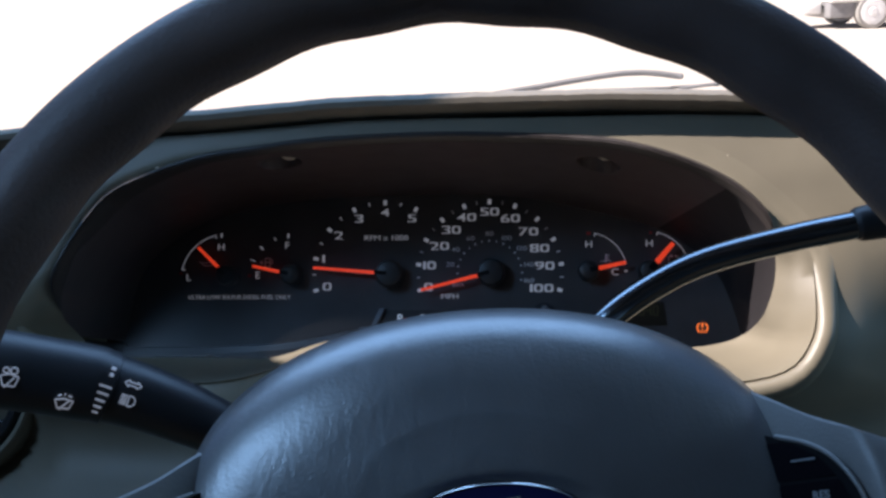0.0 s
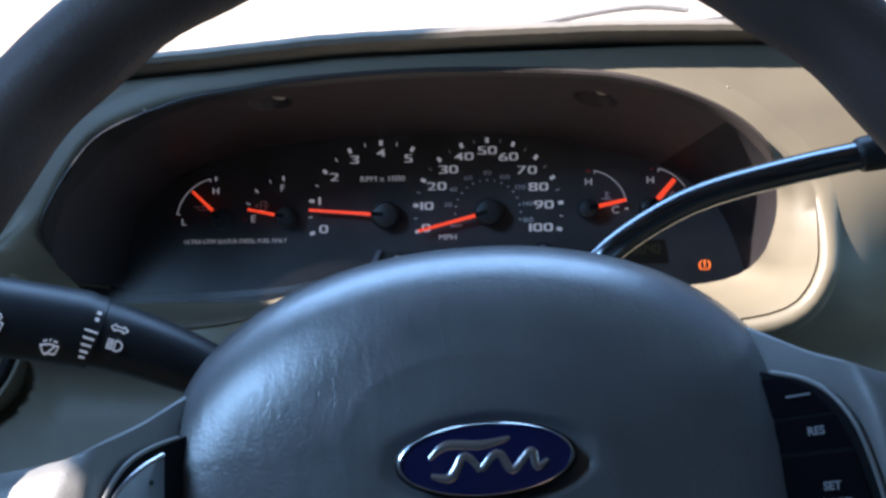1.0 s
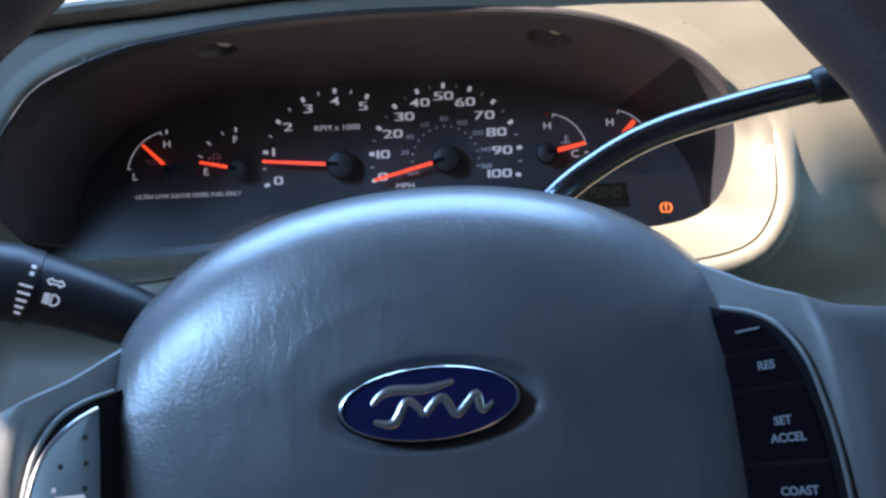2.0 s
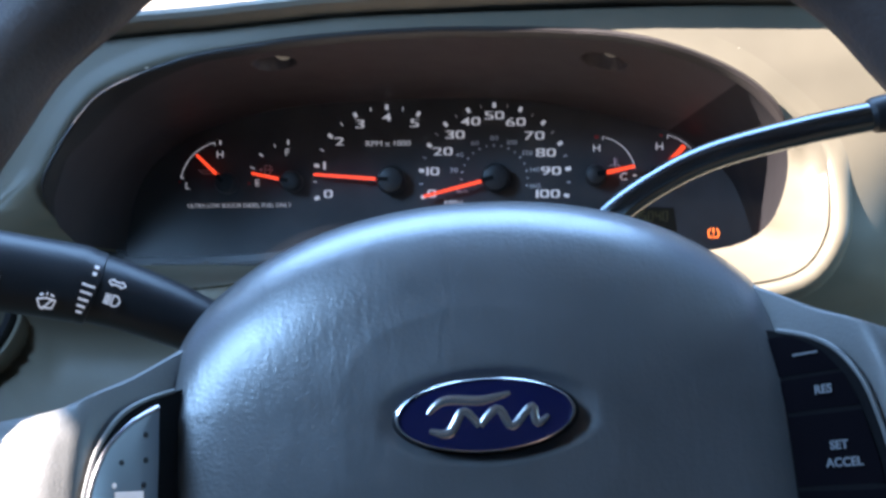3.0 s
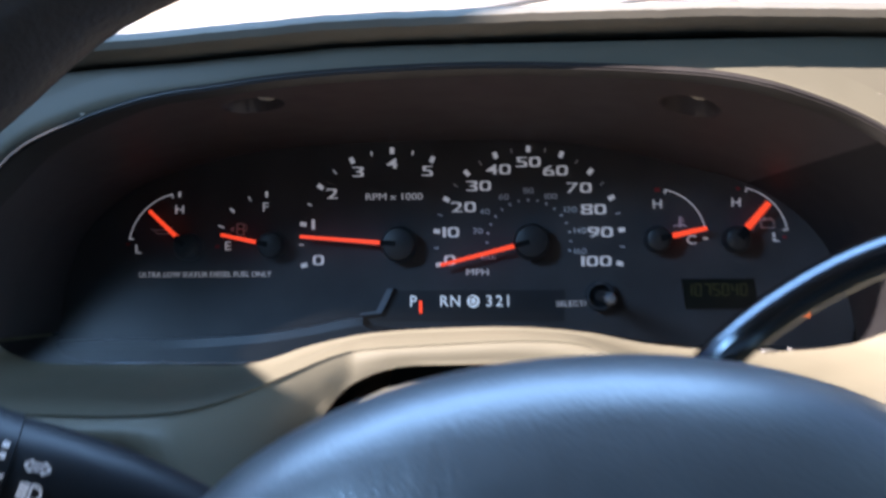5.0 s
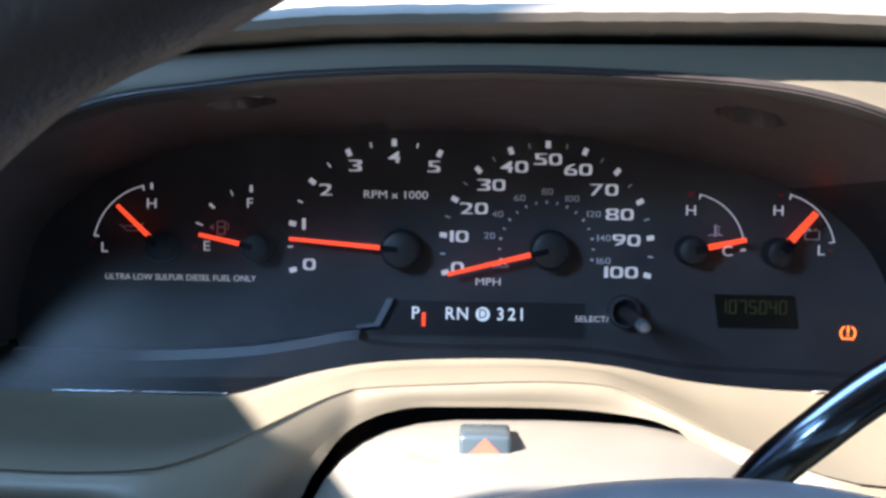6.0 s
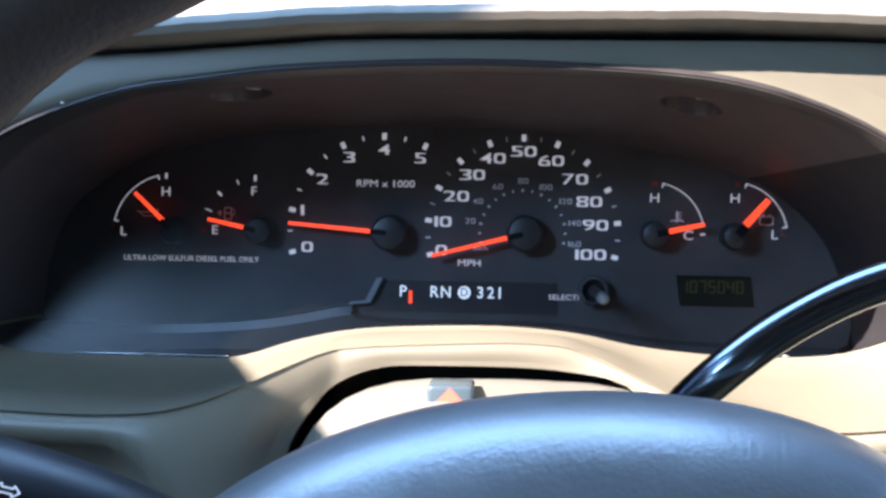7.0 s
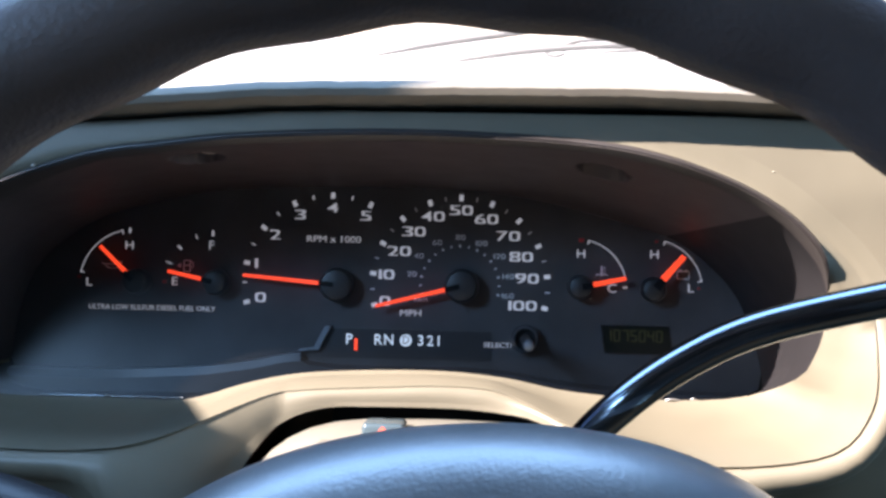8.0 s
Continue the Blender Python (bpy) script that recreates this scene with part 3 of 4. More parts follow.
writing("unit_text", "km/h", 0.003, 1.2, PRINT_DIM, cluster, on_face(XS - 69 * U, -27 * U))
V = R / 161
for body, dx, dz in (("0", -131, -30), ("1", -140, 33), ("2", -106, 87), ("3", -60, 125), ("4", 0, 139), ("5", 62, 125)):
    numeral(body, 0.0049, 0.0056, PRINT, cluster, on_face(XT + dx * V, dz * V))
writing("unit_text", "RPM x 1000", 0.0048, 1.2, PRINT, cluster, on_face(XT + 3 * V, 80 * V))
writing("unit_text", "MPH", 0.0046, 1.25, PRINT, cluster, on_face(0.0083, -0.0149))
writing("fuel_notice", "ULTRA LOW SULFUR DIESEL FUEL ONLY", 0.0037, 1.0, PRINT, cluster, on_face(-0.1268, -0.0152), bold=0.0)
for body, x, z in (("H", -0.1395, 0.017), ("L", -0.1605, -0.0025), ("F", -0.0963, 0.0178), ("E", -0.1152, -0.0012), ("H", 0.0952, 0.0174), ("C", 0.1112, 0.0),
                   ("H", 0.1325, 0.0178), ("L", 0.151, 0.001)):
    writing("gauge_letter", body, 0.0062, 1.15, PRINT, cluster, on_face(x, z), bold=0.0)

# small gauges: arcs, ticks and red marks
for cx, cz, r, a0, a1 in ((-0.137, -0.003, 0.0285, 103, 168), (0.094, 0.0005, 0.0244, 12, 78), (0.1315, 0.0, 0.0255, 11, 76)):
    part("gauge_arc", arc_band(cx, cz, r, a0, a1, 0.0005, 0, -0.0002), PRINT, cluster, smooth=False)
    for a in (a0, a1):
        c, s = math.cos(radians(a)), math.sin(radians(a))
        part("arc_end", bar(cx + (r - 0.002) * c, cz + (r - 0.002) * s, cx + (r + 0.0004) * c, cz + (r + 0.0004) * s, 0.0006, 0, -0.0002), PRINT, cluster, smooth=False)
part("gauge_tick", bar(-0.1395, 0.0235, -0.1395, 0.0262, 0.0011, 0, -0.0002), PRINT, cluster, smooth=False)
part("gauge_tick", bar(0.1168, 0.0007, 0.119, 0.0009, 0.001, 0, -0.0002), PRINT, cluster, smooth=False)
for a, w, ln in ((92, 0.0012, 0.003), (112, 0.0005, 0.0026), (136, 0.0011, 0.0028), (158, 0.0006, 0.0034)):
    c, s = math.cos(radians(a)), math.sin(radians(a))
    part("gauge_tick", bar(-0.0948 + 0.0238 * c, -0.001 + 0.0238 * s, -0.0948 + (0.0238 + ln) * c, -0.001 + (0.0238 + ln) * s, w, 0, -0.0002), PRINT, cluster, smooth=False)
for x, z, w in ((0.0952, 0.0245, 0.0026), (0.1335, 0.0247, 0.0018), (-0.1657, 0.0003, 0.0018), (-0.1205, -0.0013, 0.0022), (0.1552, 0.0012, 0.0016)):
    part("red_mark", bar(x - w / 2, z, x + w / 2, z, w * 0.8, 0, -0.0002), PRINT_RED, cluster, smooth=False)


def outline(points, width, y=-0.0002, bm=None, closed=True):
    """A drawn line through (x, z) points."""
    bm = bm or bmesh.new()
    n = len(points)
    for k in range(n if closed else n - 1):
        bar(*points[k], *points[(k + 1) % n], width, 0, y, bm)
    return bm


# pictograms: oil can, pump, thermometer, battery
oil = outline([(-0.1525, 0.0072), (-0.1505, 0.0052), (-0.1455, 0.0052), (-0.1432, 0.0085), (-0.1462, 0.0072)], 0.0004)
outline([(-0.1525, 0.0072), (-0.154, 0.0078)], 0.0004, bm=oil, closed=False)
part("oil_symbol", oil, PRINT_DIM, cluster, smooth=False)
pump = outline([(-0.1105, 0.0042), (-0.1105, 0.0098), (-0.1072, 0.0098), (-0.1072, 0.0042)], 0.0006)
outline([(-0.1072, 0.0068), (-0.1058, 0.0062), (-0.1056, 0.0085), (-0.1068, 0.0095)], 0.0004, bm=pump, closed=False)
plate([(-0.1142, 0.0072), (-0.1122, 0.0086), (-0.1122, 0.0058)], 0, -0.0002, pump)
bar(-0.1105, 0.0073, -0.1072, 0.0073, 0.0006, 0, -0.0002, pump)
part("pump_symbol", pump, PRINT_DIM, cluster, smooth=False)
heat = outline([(0.1058, 0.0115), (0.1058, 0.0068)], 0.0008, closed=False)
for z in (0.0107, 0.0094, 0.0081):
    bar(0.1062, z, 0.1078, z, 0.0004, 0, -0.0002, heat)
outline([(0.1028, 0.0068), (0.1045, 0.0073), (0.1058, 0.0066), (0.1072, 0.0073), (0.109, 0.0068)], 0.0005, bm=heat, closed=False)
part("coolant_symbol", heat, PRINT_DIM, cluster, smooth=False)
cell = outline([(0.1442, 0.0058), (0.1502, 0.0058), (0.1502, 0.0096), (0.1442, 0.0096)], 0.0004)
bar(0.1452, 0.0102, 0.1464, 0.0102, 0.0007, 0, -0.0002, cell)
bar(0.148, 0.0102, 0.1492, 0.0102, 0.0007, 0, -0.0002, cell)
part("battery_symbol", cell, PRINT_DIM, cluster, smooth=False)


def needle(x, z, tx, tz, y, width):
    return part("needle", bar(x, z, tx, tz, width, y + 0.0009, y, width_end=width * 0.72), NEEDLE, cluster, "orange-red gauge needle", smooth=False)


def cap(x, z, r, depth):
    prof = [(r * 0.96, 0), (r, depth * 0.3), (r * 0.97, depth * 0.72), (r * 0.84, depth * 0.93), (r * 0.6, depth * 0.985), (0.0003, depth)]
    return part("needle_cap", lathe(prof, 32, m=pose(x, 0, z) @ FACE_TURN), BLACK, cluster, "round black needle cap")


for (x, z), (tx, tz), r, w in (((-0.1335, -0.0015), (-0.1522, 0.0163), 0.0068, 0.0022), ((-0.092, -0.001), (-0.1166, 0.0042), 0.0066, 0.0022),
                               ((-0.0295, -0.001), (-0.0775, 0.003), 0.0088, 0.0021), ((0.0345, -0.0002), (-0.0092, -0.0113), 0.0088, 0.0022),
                               ((0.0945, 0.0005), (0.1173, 0.0055), 0.0064, 0.0027), ((0.1315, 0.0002), (0.1462, 0.0172), 0.0064, 0.0037)):
    round_cap = cap(x, z, r, 0.0115)
    d = Vector((tx - x, tz - z)).normalized() * r
    part("slot", bar(x + d.x * 0.12, z + d.y * 0.12, x + d.x * 0.98, z + d.y * 0.98, w * 1.15, -0.0105, -0.0118), MATT, round_cap, smooth=False)
    needle(x, z, tx, tz, -0.0082, w)

# gear window with its letters, sloping side strip and pointer
part("gear_window", plate([(-0.0325, -0.0235), (0.05, -0.0235), (0.05, -0.0385), (-0.042, -0.0385)], 0, -0.0006), BLACK, cluster, "black gear display window", smooth=False)
for body, x in (("P", -0.0232), ("R", -0.0082), ("N", -0.0026), ("3", 0.0139), ("2", 0.0188), ("1", 0.0231)):
    writing("gear_letter", body, 0.0076, 0.95, GEAR, cluster, on_face(x, -0.029, -0.0009), bold=0.00008)
part("drive_disc", lathe([(0.0031, 0), (0.0031, 0.0002)], 24, m=pose(0.0062, -0.0006, -0.0289) @ FACE_TURN), GEAR, cluster, "pale disc behind the drive letter")
writing("gear_letter", "D", 0.0058, 0.9, BLACK, cluster, on_face(0.0062, -0.0289, -0.00095))
part("gear_pointer", bar(-0.0195, -0.0345, -0.0195, -0.0285, 0.0015, -0.0009, -0.0014), NEEDLE, cluster, "small orange gear pointer", smooth=False)
part("mask_strip", plate([(-0.0355, -0.0225), (-0.0325, -0.0225), (-0.0385, -0.0345), (-0.049, -0.0355), (-0.0485, -0.0345), (-0.041, -0.0335)], 0, -0.004), GREY_EDGE, cluster,
     "grey sloping edge beside the gear window", smooth=False)
low_mask = curve([(-0.2, 0, -0.0471), (-0.175, 0, -0.0468), (-0.14, 0, -0.0464), (-0.1, 0, -0.044), (-0.075, 0, -0.0405), (-0.05, 0, -0.0357), (-0.042, 0, -0.0377), (-0.02, 0, -0.0392), (0.05, 0, -0.0395), (0.1, 0, -0.046), (0.18, 0, -0.0485)], 60)
part("mask_ledge", loft([[(p.x, 0, p.z) for p in low_mask[:32]], [(p.x, -0.005, p.z - 0.0006) for p in low_mask[:32]], [(p.x, -0.0062, p.z - 0.0048) for p in low_mask[:32]]], False),
     LEDGE, cluster, "dark grey ledge along the lower gauge face")
part("lower_mask", loft([[(p.x, 0, p.z - 0.003) for p in low_mask], [(p.x, -0.006, p.z - 0.0046) for p in low_mask], [(p.x, -0.0061, p.z - 0.02) for p in low_mask]], False), FACE, cluster, "black lower mask of the gauge face")
writing("button_text", "SELECT/", 0.0036, 1.15, PRINT, cluster, on_face(0.0535, -0.0303, -0.0008), bold=0.0)
button = part("reset_button", lathe([(0.0052, 0), (0.0052, 0.002), (0.0042, 0.003), (0.0026, 0.004), (0.0024, 0.05), (0.0022, 0.054), (0.0003, 0.0542)], 24,
                                    m=pose(0.0672, 0, -0.0265) @ FACE_TURN), BLACK, cluster, "slim black reset stem")
part("stem_tip", lathe([(0.0025, 0.05), (0.0027, 0.0525), (0.0026, 0.0565), (0.0018, 0.058), (0.0003, 0.0584)], 24, m=pose(0.0672, 0, -0.0265) @ FACE_TURN), PLATE, button, "worn grey button tip")
part("button_collar", lathe([(0.0072, 0), (0.0072, 0.006), (0.0066, 0.0072), (0.0056, 0.0074), (0.005, 0.0064), (0.0048, 0.0004)], 32, m=pose(0.0672, 0, -0.0265) @ FACE_TURN), GLOSS, button, "glossy ring round the reset button")
# odometer window with dim seven-stroke digits
odo = part("odometer_window", plate([(0.106, -0.0185), (0.1405, -0.0185), (0.1425, -0.033), (0.108, -0.033)], 0, -0.0005), LCD, cluster, "dark green odometer window", smooth=False)
STROKES = {"a": (-1, 1, 1, 1), "b": (1, 1, 1, 0), "c": (1, 0, 1, -1), "d": (-1, -1, 1, -1), "e": (-1, 0, -1, -1), "f": (-1, 1, -1, 0), "g": (-1, 0, 1, 0)}
SHOWN = {"0": "abcdef", "1": "bc", "4": "bcfg", "5": "acdfg", "7": "abc"}
for k, digit in enumerate("1075040"):
    x, lit = 0.1098 + k * 0.0043, bmesh.new()
    for name in SHOWN[digit]:
        x0, z0, x1, z1 = STROKES[name]
        bar(x + x0 * 0.0013, -0.0238 + z0 * 0.0027, x + x1 * 0.0013, -0.0238 + z1 * 0.0027, 0.0006, -0.0005, -0.0007, lit)
    part("odometer_digit", lit, LCD_BAR, odo, smooth=False)
# tyre warning light
warn = arc_band(0.1637, -0.0343, 0.0031, -40, 60, 0.0007, -0.0002, -0.0005, 12)
arc_band(0.1637, -0.0343, 0.0031, 120, 220, 0.0007, -0.0002, -0.0005, 12, warn)
for k in range(-2, 3):
    bar(0.1637 + k * 0.0011, -0.0372, 0.1637 + k * 0.0011, -0.0363, 0.0006, -0.0002, -0.0005, warn)
bar(0.1637, -0.0342, 0.1637, -0.0312, 0.0008, -0.0002, -0.0005, warn)
bar(0.1637, -0.0356, 0.1637, -0.0349, 0.0008, -0.0002, -0.0005, warn)
part("tyre_warning_light", warn, WARN, cluster, "lit amber tyre pressure warning", smooth=False)
# curved clear lens
lens_rows = [[(x, y, z) for x in np.linspace(-0.235, 0.21, 12)] for y, z in ((-0.066, -0.06), (-0.058, -0.03), (-0.046, 0.0), (-0.034, 0.03), (-0.02, 0.062))]
lens = part("lens", loft(lens_rows, False), LENS, cluster, "clear curved plastic lens over the gauges")
lens.visible_shadow = False

# ---- steering wheel: x right, y up the rim, z towards the driver ----
WHEEL_POSE = DASH @ (pose(0.0429, -0.3219, -0.0951, 0, 0, 3.67) @ pose(0, 0, 0, 90 - 10.64, 0, 0) @ pose(0, 0, 0, 0, 0, 4))
wheel = thing("steering_wheel", "charcoal vinyl steering wheel with a padded hub and oval badge", "steering wheel", WHEEL_POSE)
RR, TR = 0.1794, 0.0162
rim_rings = []
for k in range(160):
    a = 2 * math.pi * k / 160
    up = math.sin(a)
    # finger scallops on the inner side of the upper half
    wave = 0.0009 * math.cos(22 * a) * max(0, up) ** 0.5 if up > 0 else 0
    ring = []
    for j in range(20):
        b = 2 * math.pi * j / 20
        t = TR + (wave if math.cos(b) < 0 else 0) * abs(math.cos(b))
        ring.append(((RR + t * math.cos(b)) * math.cos(a), (RR + t * math.cos(b)) * math.sin(a), 1.02 * t * math.sin(b)))
    rim_rings.append(ring)
part("rim", loft(rim_rings + rim_rings[:1]), RIM, wheel, "dark worn vinyl rim")

HX, HY = 0.0055, -0.004


SPOKE_X = 0.0045


def hub_outline(n=96):
    """The padded hub: an arched top, straight sides and a rounded foot."""
    pts = []
    for k in range(n):
        a = 2 * math.pi * k / n
        c, s = math.cos(a), math.sin(a)
        if s >= 0:
            x, y = 0.1165 * (abs(c) ** 0.95) * (1 if c > 0 else -1), 0.0762 * abs(s) ** 0.95
        else:
            e = 0.42
            x, y = 0.1165 * (abs(c) ** e) * (1 if c > 0 else -1), -0.088 * abs(s) ** e
            x *= 1 + 0.02 * min(1, -y / 0.05)
        pts.append((x * (1 - 0.055 * float(np.interp(y, [0.0, 0.05], [1, 0]))), y))
    return pts


EX, EY = 0.0072, -0.0095


def dish(x, y):
    """Depth of the shallow oval dish round the badge."""
    e = math.hypot((x - EX - 0.0012) / 0.0292, (y - EY) / 0.0122)
    return 0.0024 * float(np.interp(e, [0.9, 1.03, 1.14, 1.27, 1.36], [1.0, 1.0, 0.62, 0.08, 0.0]))


hub_rings = []
OUT = hub_outline(160)
HUB_S = (0.02, 0.2, 0.4, 0.6, 0.75, 0.86, 0.93, 0.975, 0.995, 1.0)
HUB_Z = (-0.0295, -0.0298, -0.031, -0.0335, -0.0372, -0.043, -0.050, -0.0585, -0.068, -0.078)
for s, z in [(float(v), float(np.interp(v, HUB_S, HUB_Z))) for v in list(np.linspace(0.02, 0.42, 44)) + [0.47, 0.53]] + list(zip(HUB_S, HUB_Z))[3:] + [(0.985, -0.09), (0.95, -0.1)]:
    crisp = float(np.interp(s, [0.6, 0.75, 0.86, 0.93, 0.975, 0.995, 1.0], [0, 0.0022, 0.0065, 0.0115, 0.0175, 0.0185, 0.014]))
    hub_rings.append([(HX + x * s, HY + y * s, z + crisp * float(np.interp(y, [0.0, 0.05], [1, 0])) - (dish(HX + x * s, HY + y * s) if s < 0.5 else 0)) for x, y in OUT])
hub = part("hub_pad", loft(hub_rings, True, (True, True)), WHEEL, wheel, "grained charcoal airbag cover")

# spokes reaching from the hub to the rim, with a black switch bay laid on each


def spoke(side):
    drop = 0.0 if side > 0 else 0.0075
    top_line = curve([(0.085, 0.048, -0.073), (0.0982, 0.033, -0.0545), (0.1051, 0.0263, -0.0438), (0.113, 0.0186, -0.0313), (0.1207, 0.0126, -0.018), (0.1265, 0.0093, -0.0145), (0.133, 0.0068, -0.0132), (0.15, 0.0045, -0.0136), (0.172, 0.002, -0.014)], 30)
    bottom_line = curve([(0.085, -0.088, -0.073), (0.0982, -0.084, -0.0545), (0.1051, -0.081, -0.0438), (0.113, -0.078, -0.0313), (0.1207, -0.076, -0.018), (0.1265, -0.0755, -0.0145), (0.133, -0.075, -0.0132), (0.15, -0.076, -0.0136), (0.165, -0.08, -0.014)], 30)
    rings = []
    for t, b in zip(top_line, bottom_line):
        mid, half = (t + b) / 2, (t - b) / 2
        ring = []
        for j in range(20):
            a = 2 * math.pi * j / 20
            c, s = math.cos(a), math.sin(a)
            p = mid + half * (abs(c) ** 0.75 * (1 if c > 0 else -1)) + Vector((0.2 * s, 0, 1)) * 0.0095 * s * (1 + 0.0)
            ring.append((SPOKE_X + side * p.x, p.y - drop * (1 if c > 0 else 0.3), p.z))
        rings.append(ring)
    return loft(rings, True, (True, True))


spoke_right = part("spoke", spoke(1), SPOKE, wheel)
spoke_left = part("spoke", spoke(-1), SPOKE, wheel)


def bay(side):
    """Outline of a switch bay on a spoke, wide below, rounded at its outer top."""
    p = curve([(0.0975, 0.0145, 0), (0.1014, 0.0126, 0), (0.108, 0.0088, 0), (0.113, 0.0036, 0), (0.1168, -0.0045, 0), (0.1192, -0.014, 0), (0.1215, -0.0315, 0), (0.1225, -0.05, 0), (0.1225, -0.07, 0)], 26)
    q = [(0.1, -0.07, 0), (0.0995, -0.0417, 0), (0.099, -0.0128, 0), (0.0965, 0.004, 0)]
    drop = 0.0 if side > 0 else 0.0068
    return [(SPOKE_X + side * a[0], a[1] - drop) for a in p] + [(SPOKE_X + side * a[0], a[1] - drop) for a in q]


def bay_z(x):
    return float(np.interp(abs(x - SPOKE_X), [0.085, 0.09, 0.1, 0.11, 0.118, 0.124, 0.132], [-0.063, -0.056, -0.042, -0.026, -0.0135, -0.0065, -0.0035]))


def slab(points, lift, thick, shrink=1.0, bm=None):
    """A shallow raised piece lying on a spoke."""
    cx, cy = sum(p[0] for p in points) / len(points), sum(p[1] for p in points) / len(points)
    rings = []
    for f, h in ((1.0, lift - thick), (1.0, lift - 0.0006), (0.985, lift), (0.5, lift + 0.0004), (0.02, lift + 0.0005)):
        rings.append([(cx + (x - cx) * f * shrink, cy + (y - cy) * f * shrink, bay_z(cx + (x - cx) * f * shrink) + h) for x, y in points])
    return loft(rings, True, (True, True), bm)


# raised black slabs; their colour stands in for the shaded gap round the switches
for side, sp in ((1, spoke_right), (-1, spoke_left)):
    bay_ob = part("switch_bay", slab(bay(side), 0.0022, 0.01), MATT, sp, "black slab round the switches that also paints in their gap's shade")
# left: plain pewter plate with small dots and pale marks
plate_line = curve([(0.105, 0.0, 0), (0.1105, -0.005, 0), (0.1151, -0.012, 0), (0.1177, -0.0201, 0), (0.1196, -0.0311, 0), (0.1206, -0.048, 0), (0.1206, -0.066, 0)], 18)
plate_pts = [(SPOKE_X - p.x, p.y) for p in plate_line] + [(SPOKE_X - x, y) for x, y in ((0.107, -0.066), (0.1062, -0.048), (0.1053, -0.0313), (0.105, -0.015))]
part("switch_plate", slab(plate_pts, 0.0036, 0.004), PLATE, spoke_left, "grey switch plate with small dots")
left_slope = pose(0, 0, 0, 0, 57, 0)
for x, y, mat, wide in ((0.1077, -0.0091, BLACK, 1), (0.1077, -0.0172, BLACK, 1), (0.1081, -0.025, BLACK, 1), (0.1128, -0.0179, BLACK, 1), (0.1143, -0.0249, PRINT, 1), (0.1149, -0.0323, PRINT, 0.9), (0.1086, -0.0319, PRINT, 0.9)):
    x = SPOKE_X - x
    part("switch_dot", lathe([(0.0009 * wide, 0), (0.0009 * wide, 0.0004), (0.0004, 0.0006)], 12, m=pose(x, y, bay_z(x) + 0.0037) @ left_slope), mat, spoke_left)
# pale rectangle stands in for a glint on the plate
mark_x = SPOKE_X - 0.1111
part("switch_mark", merge(bmesh.new(), box((-0.0055, -0.0022, 0), (0.0055, 0.0022, 0.0004), 0.0003), pose(mark_x, -0.0291, bay_z(mark_x) + 0.004) @ left_slope), PRINT, spoke_left, "pale mark in place of a glint", smooth=False)
# right: three dark rocker buttons
BAY_Y = [0.0145, 0.0126, 0.0088, 0.0036, -0.0045, -0.014, -0.0315, -0.05, -0.07]
BAY_X = [0.0975, 0.1014, 0.108, 0.113, 0.1168, 0.1192, 0.1215, 0.1225, 0.1225]


def across(y, side):
    """The switch bay's inner or outer edge at height y."""
    if side > 0:
        return float(np.interp(-y, [-v for v in BAY_Y], BAY_X))
    return float(np.interp(-y, [-0.004, 0.0128, 0.0417, 0.07], [0.0965, 0.099, 0.0995, 0.1]))


for y0, y1 in ((0.0105, -0.0031), (-0.0041, -0.0148), (-0.016, -0.0385), (-0.0397, -0.066)):
    ys = [y0 + (y1 - y0) * k / 9 for k in range(10)]
    pts = [(SPOKE_X + across(y, 1) - 0.0024, y) for y in ys] + [(SPOKE_X + across(y, -1) + 0.0022, y) for y in reversed(ys)]
    part("cruise_button", slab(pts, 0.0032, 0.004, 0.99), BUTTON, spoke_right, "black cruise control button")
for side, sp in ((1, spoke_right), (-1, spoke_left)):
    drop = 0.0 if side > 0 else 0.0068
    line = [(SPOKE_X + side * (x + 0.0006), y - drop, bay_z(SPOKE_X + side * x) + 0.0022) for x, y in zip(BAY_X[1:], BAY_Y[1:])]
    part("bay_rim", tube(curve(line, 40), 0.0009, 8), SPOKE, sp, "raised edge round the switch bay")
edge_line = [(p.x, p.y, bay_z(p.x) + 0.0036) for p in (Vector((SPOKE_X - q.x, q.y, 0)) for q in plate_line)]
part("plate_edge", tube(edge_line, 0.0008, 8), SILVER, spoke_left, "bright bevelled edge of the switch plate")
slant = pose(0, 0, 0, 0, -57, 0)
for body, x, y in (("RES", 0.1094, -0.0088), ("SET", 0.111, -0.0263), ("ACCEL", 0.1116, -0.0316), ("COAST", 0.1121, -0.0477)):
    x += SPOKE_X
    writing("button_text", body, 0.0037, 1.2, PRINT_WORN, spoke_right, pose(x, y, bay_z(x) + 0.0045) @ slant, bold=0.0001)
dash_x = SPOKE_X + 0.1067
part("dash_mark", merge(bmesh.new(), box((-0.005, -0.0003, 0), (0.005, 0.0003, 0.0003)), pose(dash_x, 0.0033, bay_z(dash_x) + 0.0045) @ slant), PRINT_WORN, spoke_right, smooth=False)


def ellipse_lathe(prof, a, b, cx, cy, n=64):
    return loft([[(cx + a * f * math.cos(2 * math.pi * k / n), cy + b * f * math.sin(2 * math.pi * k / n), z) for k in range(n)] for f, z in prof], True, (True, True))


